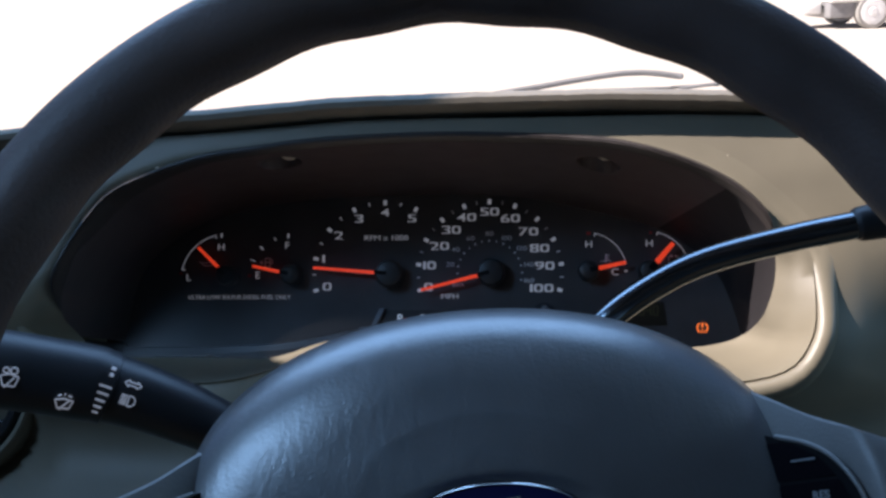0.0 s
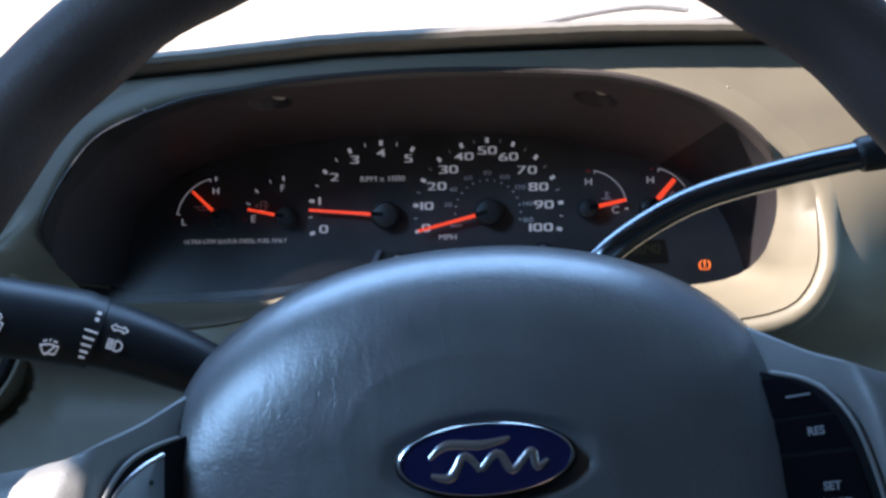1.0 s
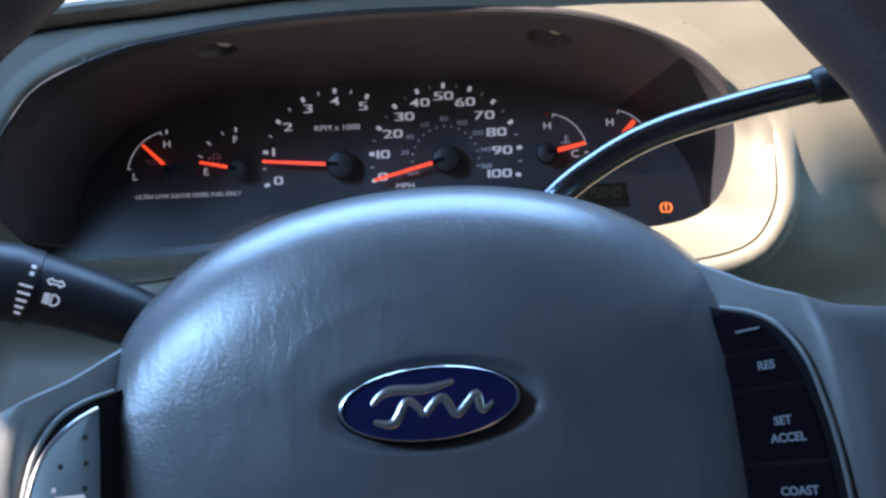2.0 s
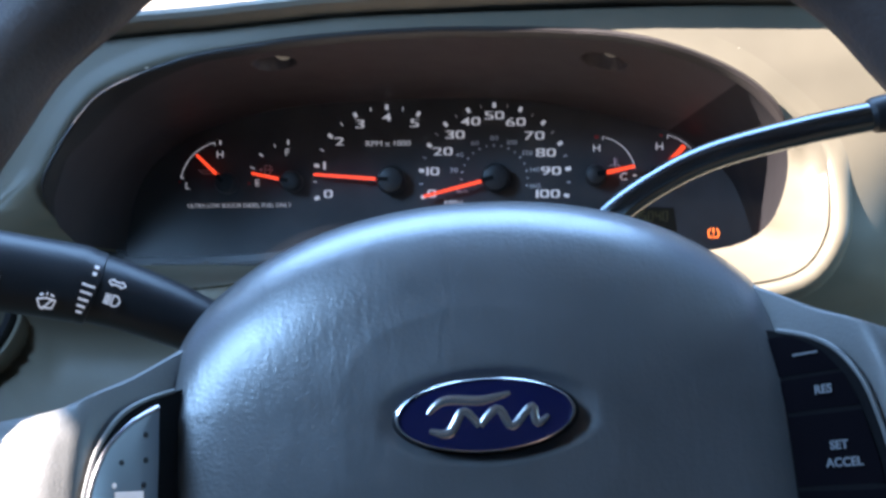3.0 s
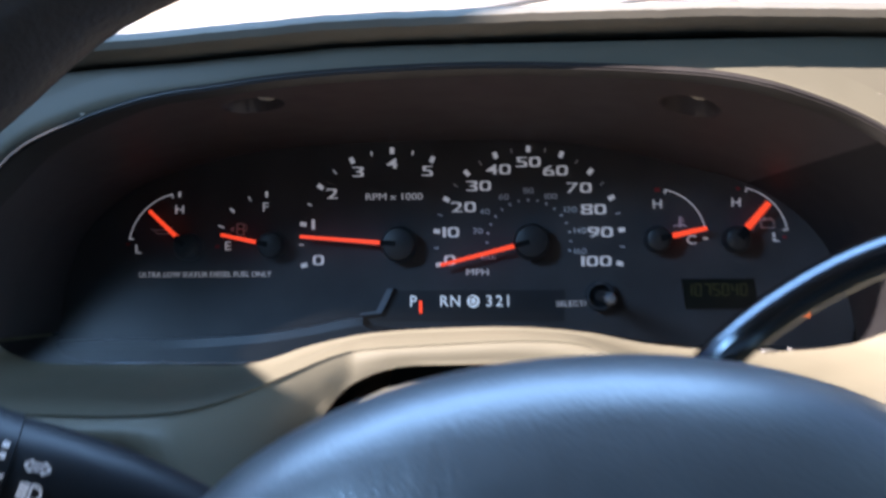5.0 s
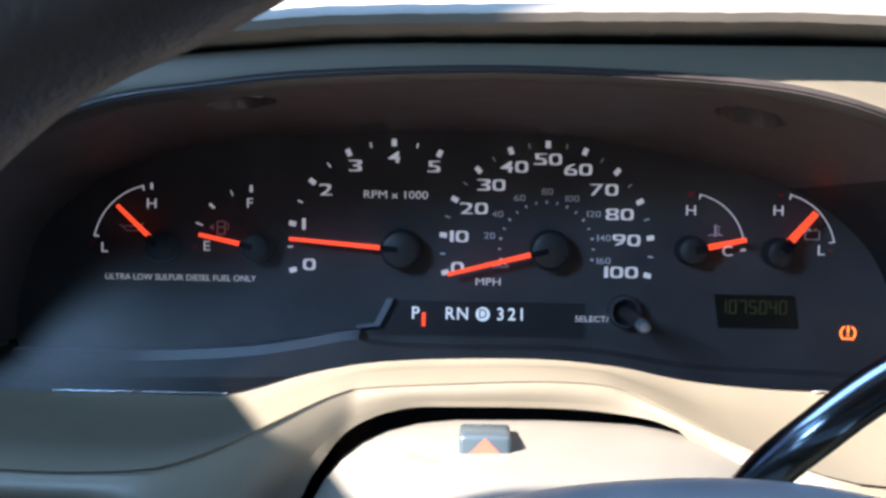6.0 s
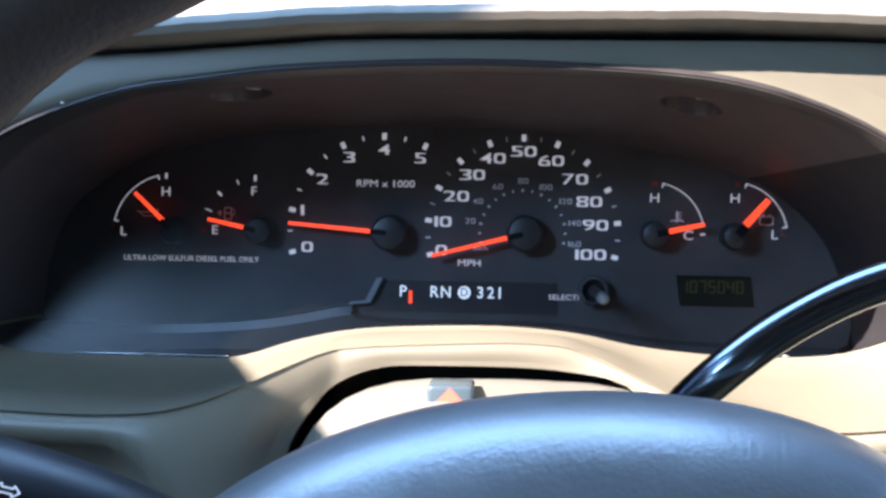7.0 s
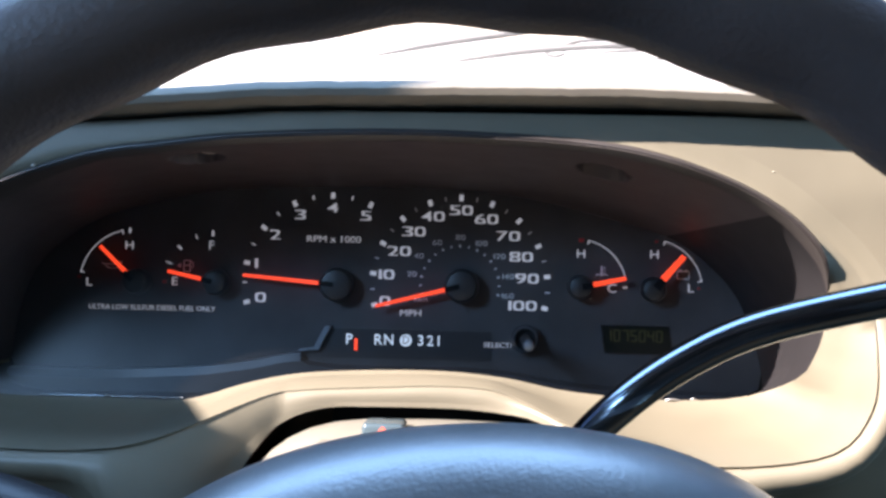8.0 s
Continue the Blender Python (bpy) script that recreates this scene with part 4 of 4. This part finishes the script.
# oval badge: sunk seat, silver ring, blue field and a plain pale ribbon shape
part("badge_seat", ellipse_lathe([(1.05, -0.036), (1.05, -0.0318), (1.02, -0.0312), (1.0, -0.0316), (0.2, -0.0318)], 0.0292, 0.0122, EX, EY), BLACK, hub, "dark seat round the badge")
badge = part("badge", ellipse_lathe([(1.0, -0.031), (1.0, -0.0275), (0.985, -0.0268), (0.95, -0.0266), (0.94, -0.0272), (0.5, -0.0266), (0.05, -0.0264)], 0.0292, 0.0118, EX, EY), BLUE, hub, "glossy blue oval badge")
ring_rows = [[(EX + 0.0292 * f * math.cos(2 * math.pi * k / 72), EY + 0.0118 * f * math.sin(2 * math.pi * k / 72), z) for k in range(72)] for f, z in ((1.0, -0.0275), (0.993, -0.0265), (0.968, -0.0262), (0.955, -0.027))]
part("badge_ring", loft(ring_rows), SILVER, badge, "polished silver ring")
ribbon = bmesh.new()
for pts, rads in ((((-0.0185, 0.0012), (-0.0125, 0.0052), (-0.001, 0.0045), (0.0085, 0.0064)), (0.0005, 0.0012, 0.0013, 0.0005)),
                  (((-0.0182, -0.0042), (-0.0118, -0.0052), (-0.0068, 0.0014), (-0.0018, -0.0036)), (0.0006, 0.0013, 0.0012, 0.001)),
                  (((-0.0018, -0.0036), (0.0042, 0.0016), (0.0082, -0.0042), (0.0128, -0.0004)), (0.001, 0.0012, 0.0011, 0.001)),
                  (((0.0128, -0.0004), (0.0155, 0.0015), (0.0165, -0.0038), (0.0205, -0.0015)), (0.001, 0.0011, 0.001, 0.0005))):
    cp = curve([(EX + x, EY + y, -0.0266) for x, y in pts], 14)
    tube(cp, [1.3 * r for r in np.interp(np.linspace(0, 3, 14), range(4), rads)], 8, 0.4, ribbon)
part("badge_ribbon", ribbon, SILVER, badge, "pale flowing ribbon shape")
# faint horn marks pressed into the pad
for sx in (-1, 1):
    horn = tube(curve([(HX + sx * 0.061, -0.0125, -0.0335), (HX + sx * 0.065, -0.010, -0.0342), (HX + sx * 0.0695, -0.0125, -0.0352), (HX + sx * 0.065, -0.015, -0.0345)], 12), 0.0003, 6)
    part("horn_mark", horn, BLACK if sx < 0 else PRINT_DIM, hub)

# ---- steering column with its shroud, stalk, lever and hazard switch ----
column = thing("steering_column", "pale beige plastic steering column shroud behind the wheel", "steering column", DASH)
AX = (DASH.inverted() @ WHEEL_POSE).to_3x3() @ Vector((0, 0, 1))
C0 = (DASH.inverted() @ WHEEL_POSE).translation
SX = Vector((1, 0, 0))
SZ = AX.cross(SX).normalized()
if SZ.z < 0:
    SZ = -SZ


def col_ring(off, hw, up, down, shift=0.0):
    c = C0 + AX * off
    ring = []
    for k in range(40):
        a = 2 * math.pi * k / 40
        x = hw * abs(math.cos(a)) ** 0.55 * (1 if math.cos(a) > 0 else -1)
        h = (up if math.sin(a) > 0 else down) * abs(math.sin(a)) ** 0.55 * (1 if math.sin(a) > 0 else -1)
        ring.append(c + SX * (x + shift) + SZ * h)
    return ring


part("shroud", loft([col_ring(-0.1, 0.045, 0.035, 0.06), col_ring(-0.104, 0.056, 0.047, 0.07), col_ring(-0.13, 0.061, 0.054, 0.075, 0.002), col_ring(-0.17, 0.076, 0.0645, 0.08, 0.002),
                     col_ring(-0.2, 0.0845, 0.074, 0.08, 0.0015), col_ring(-0.215, 0.0878, 0.079, 0.08, 0.0008), col_ring(-0.23, 0.088, 0.0814, 0.08, 0.0006), col_ring(-0.26, 0.087, 0.0796, 0.08, 0.0006), col_ring(-0.33, 0.085, 0.0756, 0.08, 0.0006)],
                    True, (True, True)), SHROUD, column, "pale beige plastic column shroud")
hz = Vector((0.0068, -0.1095, -0.0555))
hazard = part("hazard_switch", box((hz.x - 0.0085, hz.y - 0.011, hz.z - 0.012), (hz.x + 0.0085, hz.y + 0.008, hz.z + 0.0005), 0.0016, segments=3), SMOKE, column, "smoky blue hazard flasher switch")
tri_bm = bmesh.new()
va = [tri_bm.verts.new(p) for p in ((hz.x - 0.0063, hz.y - 0.0112, hz.z - 0.0068), (hz.x + 0.0063, hz.y - 0.0112, hz.z - 0.0068), (hz.x, hz.y - 0.0112, hz.z - 0.0003))]
vb = [tri_bm.verts.new(v.co + Vector((0, 0.002, 0))) for v in va]
tri_bm.faces.new(va)
for k in range(3):
    tri_bm.faces.new((va[k], va[(k + 1) % 3], vb[(k + 1) % 3], vb[k]))
part("triangle", tri_bm, HAZARD_RED, hazard, "red warning triangle", smooth=False)

for x0, x1, y0, y1, z0, z1 in ((-0.021, -0.006, -0.128, -0.108, -0.078, -0.0625), (0.0165, 0.0205, -0.116, -0.104, -0.07, -0.0598), (0.021, 0.03, -0.12, -0.108, -0.072, -0.0606)):
    part("switch_guard", box((x0, y0, z0), (x1, y1, z1), 0.0025, segments=4), SHROUD if x1 < 0 or x0 > 0.0207 else SMOKE, column, "low moulded guard beside the hazard switch")

stalk = thing("turn_signal_stalk", "black plastic indicator and wiper stalk with white symbols", "indicator stalk")
S_PATH = [(-0.03, -0.185, -0.104), (-0.055, -0.2, -0.095), (-0.078, -0.213, -0.0825), (-0.1, -0.224, -0.0725), (-0.118, -0.2325, -0.0665)]
S_TIP = Vector(S_PATH[-1])
body = curve(S_PATH, 26)
part("arm", tube(body, list(np.interp(np.linspace(0, 1, 26), [0, 0.3, 0.6, 1], [0.009, 0.0105, 0.013, 0.0147])), 24), STALK, stalk, "smooth black stalk arm")
grip_path = curve([(-0.118, -0.2325, -0.0665), (-0.1225, -0.2345, -0.0655), (-0.15, -0.2465, -0.0605), (-0.175, -0.2575, -0.0572), (-0.198, -0.267, -0.055)], 24)
part("grip", tube(grip_path, list(np.interp(np.linspace(0, 1, 24), [0, 0.04, 0.6, 0.93, 1], [0.0145, 0.0157, 0.0159, 0.0145, 0.009])), 24), STALK, stalk, "turning wiper grip of the stalk")


ring_way = Vector((0.04, 0.0195, -0.0155)).normalized()
part("marked_ring", tube([S_TIP + ring_way * d for d in (-0.0035, -0.003, 0.0, 0.0052, 0.0057)], (0.0145, 0.0152, 0.0154, 0.0153, 0.0143), 28), STALK, stalk, "narrow black ring with speed marks")


def on_stalk(s, angle):
    """A pose on the stalk's skin: s metres along from the grip's joint towards the tip, angle round from facing the driver."""
    d = Vector((-0.105, -0.0455, 0.016)).normalized()
    if s < 0:
        d = Vector((-0.04, -0.0195, 0.0155)).normalized()
    c = Vector((-0.118, -0.2325, -0.0665)) + d * s
    out = (Vector((0, -1, 0)) - d * d.dot(Vector((0, -1, 0)))).normalized()
    side = d.cross(out).normalized()
    if side.z < 0:
        side = -side
    n = (out * math.cos(radians(angle)) + side * math.sin(radians(angle))).normalized()
    y = n.cross(-d).normalized()
    r = 0.01605 if s > 0.003 else 0.0156 if s > -0.009 else 0.01535 + s * 0.06
    m = Matrix((-d, y, n)).transposed().to_4x4()
    m.translation = c + n * r
    return m


def strokes(lines, width, m, mat, name, label=""):
    """Printed strokes: polylines of (x, y) in the pose m."""
    bm = bmesh.new()
    for line in lines:
        for (x0, y0), (x1, y1) in zip(line, line[1:]):
            d = Vector((x1 - x0, y1 - y0, 0))
            if d.length < 1e-6:
                continue
            n = Vector((-d.y, d.x, 0)).normalized() * width / 2
            a, b = Vector((x0, y0, 0)), Vector((x1, y1, 0))
            quad = [m @ p for p in (a + n, b + n, b - n, a - n)]
            up = m.to_3x3() @ Vector((0, 0, 0.0002))
            lo = [bm.verts.new(q - up * 2) for q in quad]
            hi = [bm.verts.new(q + up) for q in quad]
            bm.faces.new(hi)
            for k in range(4):
                bm.faces.new((lo[k], lo[(k + 1) % 4], hi[(k + 1) % 4], hi[k]))
    return part(name, bm, mat, stalk, label, smooth=False)


def circle(cx, cy, r, a0=0, a1=360, n=14):
    return [(cx + r * math.cos(radians(a0 + (a1 - a0) * k / n)), cy + r * math.sin(radians(a0 + (a1 - a0) * k / n))) for k in range(n + 1)]


u = 0.001
strokes([[(-3.4 * u, 0), (-1.6 * u, 1.5 * u), (-1.6 * u, 0.7 * u), (1.6 * u, 0.7 * u), (1.6 * u, 1.5 * u), (3.4 * u, 0), (1.6 * u, -1.5 * u), (1.6 * u, -0.7 * u), (-1.6 * u, -0.7 * u), (-1.6 * u, -1.5 * u), (-3.4 * u, 0)]],
        0.00045, on_stalk(-0.0122, 27), PRINT, "arrow_symbol")
strokes([circle(0.3 * u, 0, 2.1 * u, -90, 90), [(0.3 * u, 2.1 * u), (-0.4 * u, 2.1 * u), (-0.4 * u, -2.1 * u), (0.3 * u, -2.1 * u)]] + [[(-3.6 * u, k * u), (-1 * u, k * u)] for k in (-1.8, -0.9, 0, 0.9, 1.8)],
        0.00055, on_stalk(-0.0129, 0), PRINT, "headlamp_symbol")
for ang, w in ((38, 1.8), (27, 1.6), (8, 5.2), (-3, 4.6), (-14, 4), (-25, 3.2), (-36, 2.4)):
    strokes([[(-w * u / 2, 0), (w * u / 2, 0)]], 0.00085 if w > 2 else 0.0014, on_stalk(-0.0022 - 0.0006 * (w < 2), ang + 2), PRINT, "speed_bar")
screen = [(-3.4 * u, 1.6 * u), (0, 2.5 * u), (3.4 * u, 1.6 * u), (2.2 * u, -2.2 * u), (-2.2 * u, -2.2 * u), (-3.4 * u, 1.6 * u)]
strokes([screen, [(-1.5 * u, -3 * u), (1.8 * u, 1.4 * u)], [(-2.5 * u, 3.6 * u), (-1.2 * u, 4.2 * u)], [(0, 4 * u), (0.2 * u, 4.9 * u)], [(1.4 * u, 4.2 * u), (2.8 * u, 3.6 * u)]], 0.00055, on_stalk(0.0117, -31), PRINT, "washer_symbol")
strokes([screen, [(-1.5 * u, -3 * u), (1.8 * u, 1.4 * u)], circle(-1.6 * u, 3.8 * u, 1.1 * u), circle(1.3 * u, 3.9 * u, 1.3 * u)], 0.00055, on_stalk(0.033, -6), PRINT, "wiper_symbol")

lever = thing("shift_lever", "polished dark metal column shift lever in park", "shift lever")
L_PATH = curve([(0.066, -0.165, -0.085), (0.078, -0.172, -0.057), (0.093, -0.18, -0.0385), (0.1132, -0.18, -0.0235), (0.1383, -0.18, -0.0112), (0.1756, -0.18, -0.0012), (0.2055, -0.181, 0.0048)], 40)
part("rod", tube(L_PATH, 0.0062, 20), LEVER, lever, "polished dark steel rod")
K_PATH = curve([(0.2025, -0.181, 0.0042), (0.209, -0.1812, 0.0055), (0.24, -0.183, 0.0105), (0.275, -0.186, 0.0155)], 20)
part("handle", tube(K_PATH, list(np.interp(np.linspace(0, 1, 20), [0, 0.08, 0.2, 0.8, 1], [0.0063, 0.0067, 0.0076, 0.0092, 0.007])), 20), STALK, lever, "black handle sleeve")

# ---- round air vent at the end of the dashboard ----
vent = thing("air_vent", "round black air vent with slats at the dashboard's end", "air vent")
VX, VY, VZ = -0.257, -0.109, -0.068
VM = pose(VX, VY, VZ) @ FACE_TURN
part("ring", lathe([(0.0425, -0.03), (0.047, -0.004), (0.0468, 0.003), (0.0455, 0.0055), (0.0435, 0.006), (0.0415, 0.004), (0.041, -0.03)], 48, m=VM), BLACK, vent, "black ring")
part("surround", lathe([(0.0475, -0.02), (0.0478, 0.0015), (0.049, 0.0045), (0.0512, 0.0055), (0.0532, 0.0035), (0.054, -0.002), (0.054, -0.02)], 56, m=VM), TAN, vent, "tan moulded ring round the vent")
part("well", lathe([(0.0415, -0.03), (0.0415, -0.014), (0.001, -0.016)], 48, m=VM), MATT, vent, "black well")
for k in range(-3, 4):
    half = math.sqrt(0.0405 ** 2 - (k * 0.0105) ** 2)
    part("slat", box((VX - half, VY - 0.001, VZ + k * 0.0105 - 0.001), (VX + half, VY + 0.012, VZ + k * 0.0105 + 0.001), 0.0004), BLACK, vent)

# ---- cab shell, all in level room coordinates ----
def shell(name, bm, mat, label, category):
    me = bpy.data.meshes.new(name)
    bmesh.ops.recalc_face_normals(bm, faces=bm.faces[:])
    bm.to_mesh(me)
    bm.free()
    me.materials.append(mat)
    return tagged(new(name, me), label, category, kind="structure")


def roof(y):
    """Height of the cab's side at y: level over the seats, falling along the windscreen."""
    return TOP if y < -0.16 else TOP + (y + 0.16) / 0.58 * (1.38 - TOP)


def side_wall(openings, x0, x1):
    """A side wall in the y-z plane made of upright strips: each opening is (y0, y1, sill at y0, sill at y1, head at y0, head at y1)."""
    bm = bmesh.new()

    def strip(y0, y1, a0, a1, b0, b1):
        if y1 - y0 > 1e-4:
            rings = [[(x, y0, a0), (x, y1, a1), (x, y1, b1), (x, y0, b0)] for x in (x0, x1)]
            loft(rings, True, (True, True), bm)

    y = -1.4
    for y0, y1, sill0, sill1, head0, head1 in openings:
        strip(y, y0, 0.3, 0.3, roof(y), roof(y0))
        strip(y0, y1, 0.3, 0.3, sill0, sill1)
        strip(y0, y1, head0, head1, roof(y0), roof(y1))
        y = y1
    strip(y, -0.16, 0.3, 0.3, TOP, TOP)
    strip(max(y, -0.16), 0.42, 0.3, 0.3, roof(max(y, -0.16)), 1.38)
    return bm


TOP = 2.28
XL = -0.5
# unseen wall; its openings are cut to shape the sun on dashboard and wheel
shell("wall_left", side_wall([(-0.68, -0.53, 1.78, 1.78, 1.98, 1.98), (-0.53, -0.445, 1.5, 1.5, 1.86, 1.824), (-0.4, -0.352, 2.1, 1.92, 2.25, 2.25), (-0.352, -0.268, 1.838, 1.7797, 2.25, 2.25), (-0.268, -0.212, 1.7797, 1.7414, 1.95, 1.79), (-0.155, 0.07, 1.5, 1.5, 2.0, 1.78)], XL, XL - 0.05),
      HEADLINER, "unseen dark grey driver's side wall, openings cut to shape the sunlight", "door wall")
shell("wall_right", side_wall([(-0.5, -0.05, 1.36, 1.36, 1.85, 1.85)], 1.14, 1.2), HEADLINER, "dark grey trimmed passenger door with its window opening", "door wall")
shell("ceiling", box((XL - 0.05, -1.4, TOP), (1.2, -0.2, TOP + 0.05)), HEADLINER, "dark grey cloth headliner", "headliner")
shell("wall_back", box((XL - 0.05, -1.46, 0.3), (1.2, -1.4, TOP)), HEADLINER, "dark trimmed back wall of the cab", "back wall")
shell("floor", box((XL - 0.05, -1.46, 0.76), (1.2, 0.62, 0.8)), CARPET, "brown carpeted cab floor", "floor")
shell("firewall", box((XL, 0.37, 0.3), (1.14, 0.41, 1.35)), MATT, "dark bulkhead below the windscreen", "bulkhead")
shell("cowl", box((XL, 0.36, 1.352), (1.14, 0.75, 1.372), 0.004), PAINT, "white painted cowl ahead of the windscreen", "cowl")
pane = bmesh.new()
vs = [pane.verts.new(p) for p in ((XL, 0.375, 1.376), (1.14, 0.375, 1.376), (1.14, -0.2, TOP), (XL, -0.2, TOP))]
pane.faces.new(vs)
bmesh.ops.solidify(pane, geom=pane.faces[:], thickness=0.005)
glass = shell("window_1", pane, GLASS, "clear sloping windscreen", "windscreen")
glass.visible_shadow = False

# ---- wipers on the screen ----
def wiper(points, blade, label, link=()):
    """An arm and its rubber blade lying against the outside of the screen."""
    ob = thing("windscreen_wiper", label, "wiper", group="wipers")
    path = curve(points, 20)
    part("arm", tube(path, [0.0014 + 0.0016 * min(1, k / 6) for k in range(20)], 8), RUBBER, ob, "grey metal arm")
    part("blade", tube(curve(blade, 12), 0.0011, 8), RUBBER, ob, "thin rubber blade")
    for path in link:
        part("link", tube(curve(path, 8), [0.0012, 0.0016, 0.0018, 0.0018, 0.0018, 0.0018, 0.0016, 0.0012], 8), RUBBER, ob, "dark grey wiper linkage")
    part("pivot", lathe([(0.0028, 0), (0.0028, 0.002), (0.002, 0.003), (0.0005, 0.0033)], 20, m=pose(*points[-1]) @ FACE_TURN), RUBBER, ob, "round arm pivot")
    return ob


wiper([(-0.05, 0.33, 0.1885), (-0.026, 0.33, 0.1935), (0.003, 0.33, 0.199), (0.0585, 0.33, 0.2075), (0.15, 0.33, 0.2205), (0.2, 0.33, 0.216)],
      [(0.19, 0.332, 0.2065), (0.212, 0.332, 0.2075), (0.236, 0.332, 0.2072)], "dark grey wiper arm resting low on the windscreen",
      [[(0.199, 0.331, 0.2045), (0.218, 0.331, 0.2068), (0.236, 0.331, 0.2085)]])
wiper([(0.018, 0.335, 0.1855), (0.05, 0.335, 0.191), (0.085, 0.335, 0.1955), (0.15, 0.335, 0.2005), (0.205, 0.335, 0.2018)], [(0.0605, 0.336, 0.1812), (0.13, 0.336, 0.1858), (0.2, 0.336, 0.1902)],
      "slim grey wiper arm lying below the other",
      [[(0.092, 0.334, 0.1925), (0.1, 0.334, 0.1905), (0.109, 0.334, 0.193)], [(0.108, 0.334, 0.2), (0.128, 0.334, 0.2045), (0.2, 0.334, 0.2065)], [(0.138, 0.334, 0.1945), (0.17, 0.334, 0.1965), (0.2, 0.334, 0.197)]])

# ---- outside: pale ground and a parked truck ----
g = bmesh.new()
vs = [g.verts.new(p) for p in ((-600, -600, 0), (600, -600, 0), (600, 600, 0), (-600, 600, 0))]
g.faces.new(vs)
shell("ground", g, GROUND, "pale sunlit concrete yard", "ground")

# tyre colour lightened to stand in for the glare outside
TYRE = material("glare_pale_rubber", (0.3, 0.29, 0.27), 0.9)
truck = thing("parked_truck", "white flatbed truck parked across the yard", "truck", pose(7.02, 24.6, 0, 0, 0, 8))
part("body", box((-0.6, -0.95, 0.58), (4.6, 0.95, 1.25), 0.06), PAINT, truck, "white truck bed")
part("cab", box((4.4, -0.95, 0.6), (6.3, 0.95, 2.1), 0.2, segments=4), PAINT, truck, "white truck cab")
part("hitch", box((-1.05, -0.5, 0.32), (-0.62, 0.5, 0.62), 0.05), PAINT, truck, "white bumper at the bed's end")
# wide grey box that puts shade under the bed, round the frame
part("underbody_fill", box((-0.55, -0.8, 0.24), (6.0, 0.8, 0.62), 0.02), RUBBER, truck, "dark box filling in the shade under the truck bed")
for wx in (0.35, 5.2):
    for wy in (-0.85, 0.85):
        m = pose(wx, wy, 0.37, 90, 0, 0)
        w = part("wheel", lathe([(0.2, -0.12), (0.34, -0.13), (0.37, -0.1), (0.37, 0.1), (0.34, 0.13), (0.2, 0.12)], 32, m=m), TYRE, truck, "pneumatic tyre")
        part("rim", lathe([(0.29, -0.125), (0.29, 0.125), (0.25, 0.14), (0.1, 0.12), (0.07, 0.15), (0.001, 0.15)], 32, m=m), PAINT, w, "white steel rim")

# ---- crumbs on the dashboard's face ----
def crumb(x, y, z, size, label):
    ob = thing("crumb", label, "crumb", group="crumbs on the dashboard")
    rough = Matrix.Diagonal((size, 0.5 * size, 0.7 * size, 1))
    part("bit", lathe([(0.0004, -0.0003), (0.0011, 0.0001), (0.0009, 0.0007), (0.0002, 0.001)], 8, m=pose(x, y, z) @ FACE_TURN @ rough), PALE, ob, "pale crumb")


crumb(-0.1385, -0.1205, 0.0462, 1.0, "tiny pale crumb stuck above the gauge hood")
crumb(0.16, -0.1187, 0.049, 0.45, "tiny white speck stuck to the tan panel")
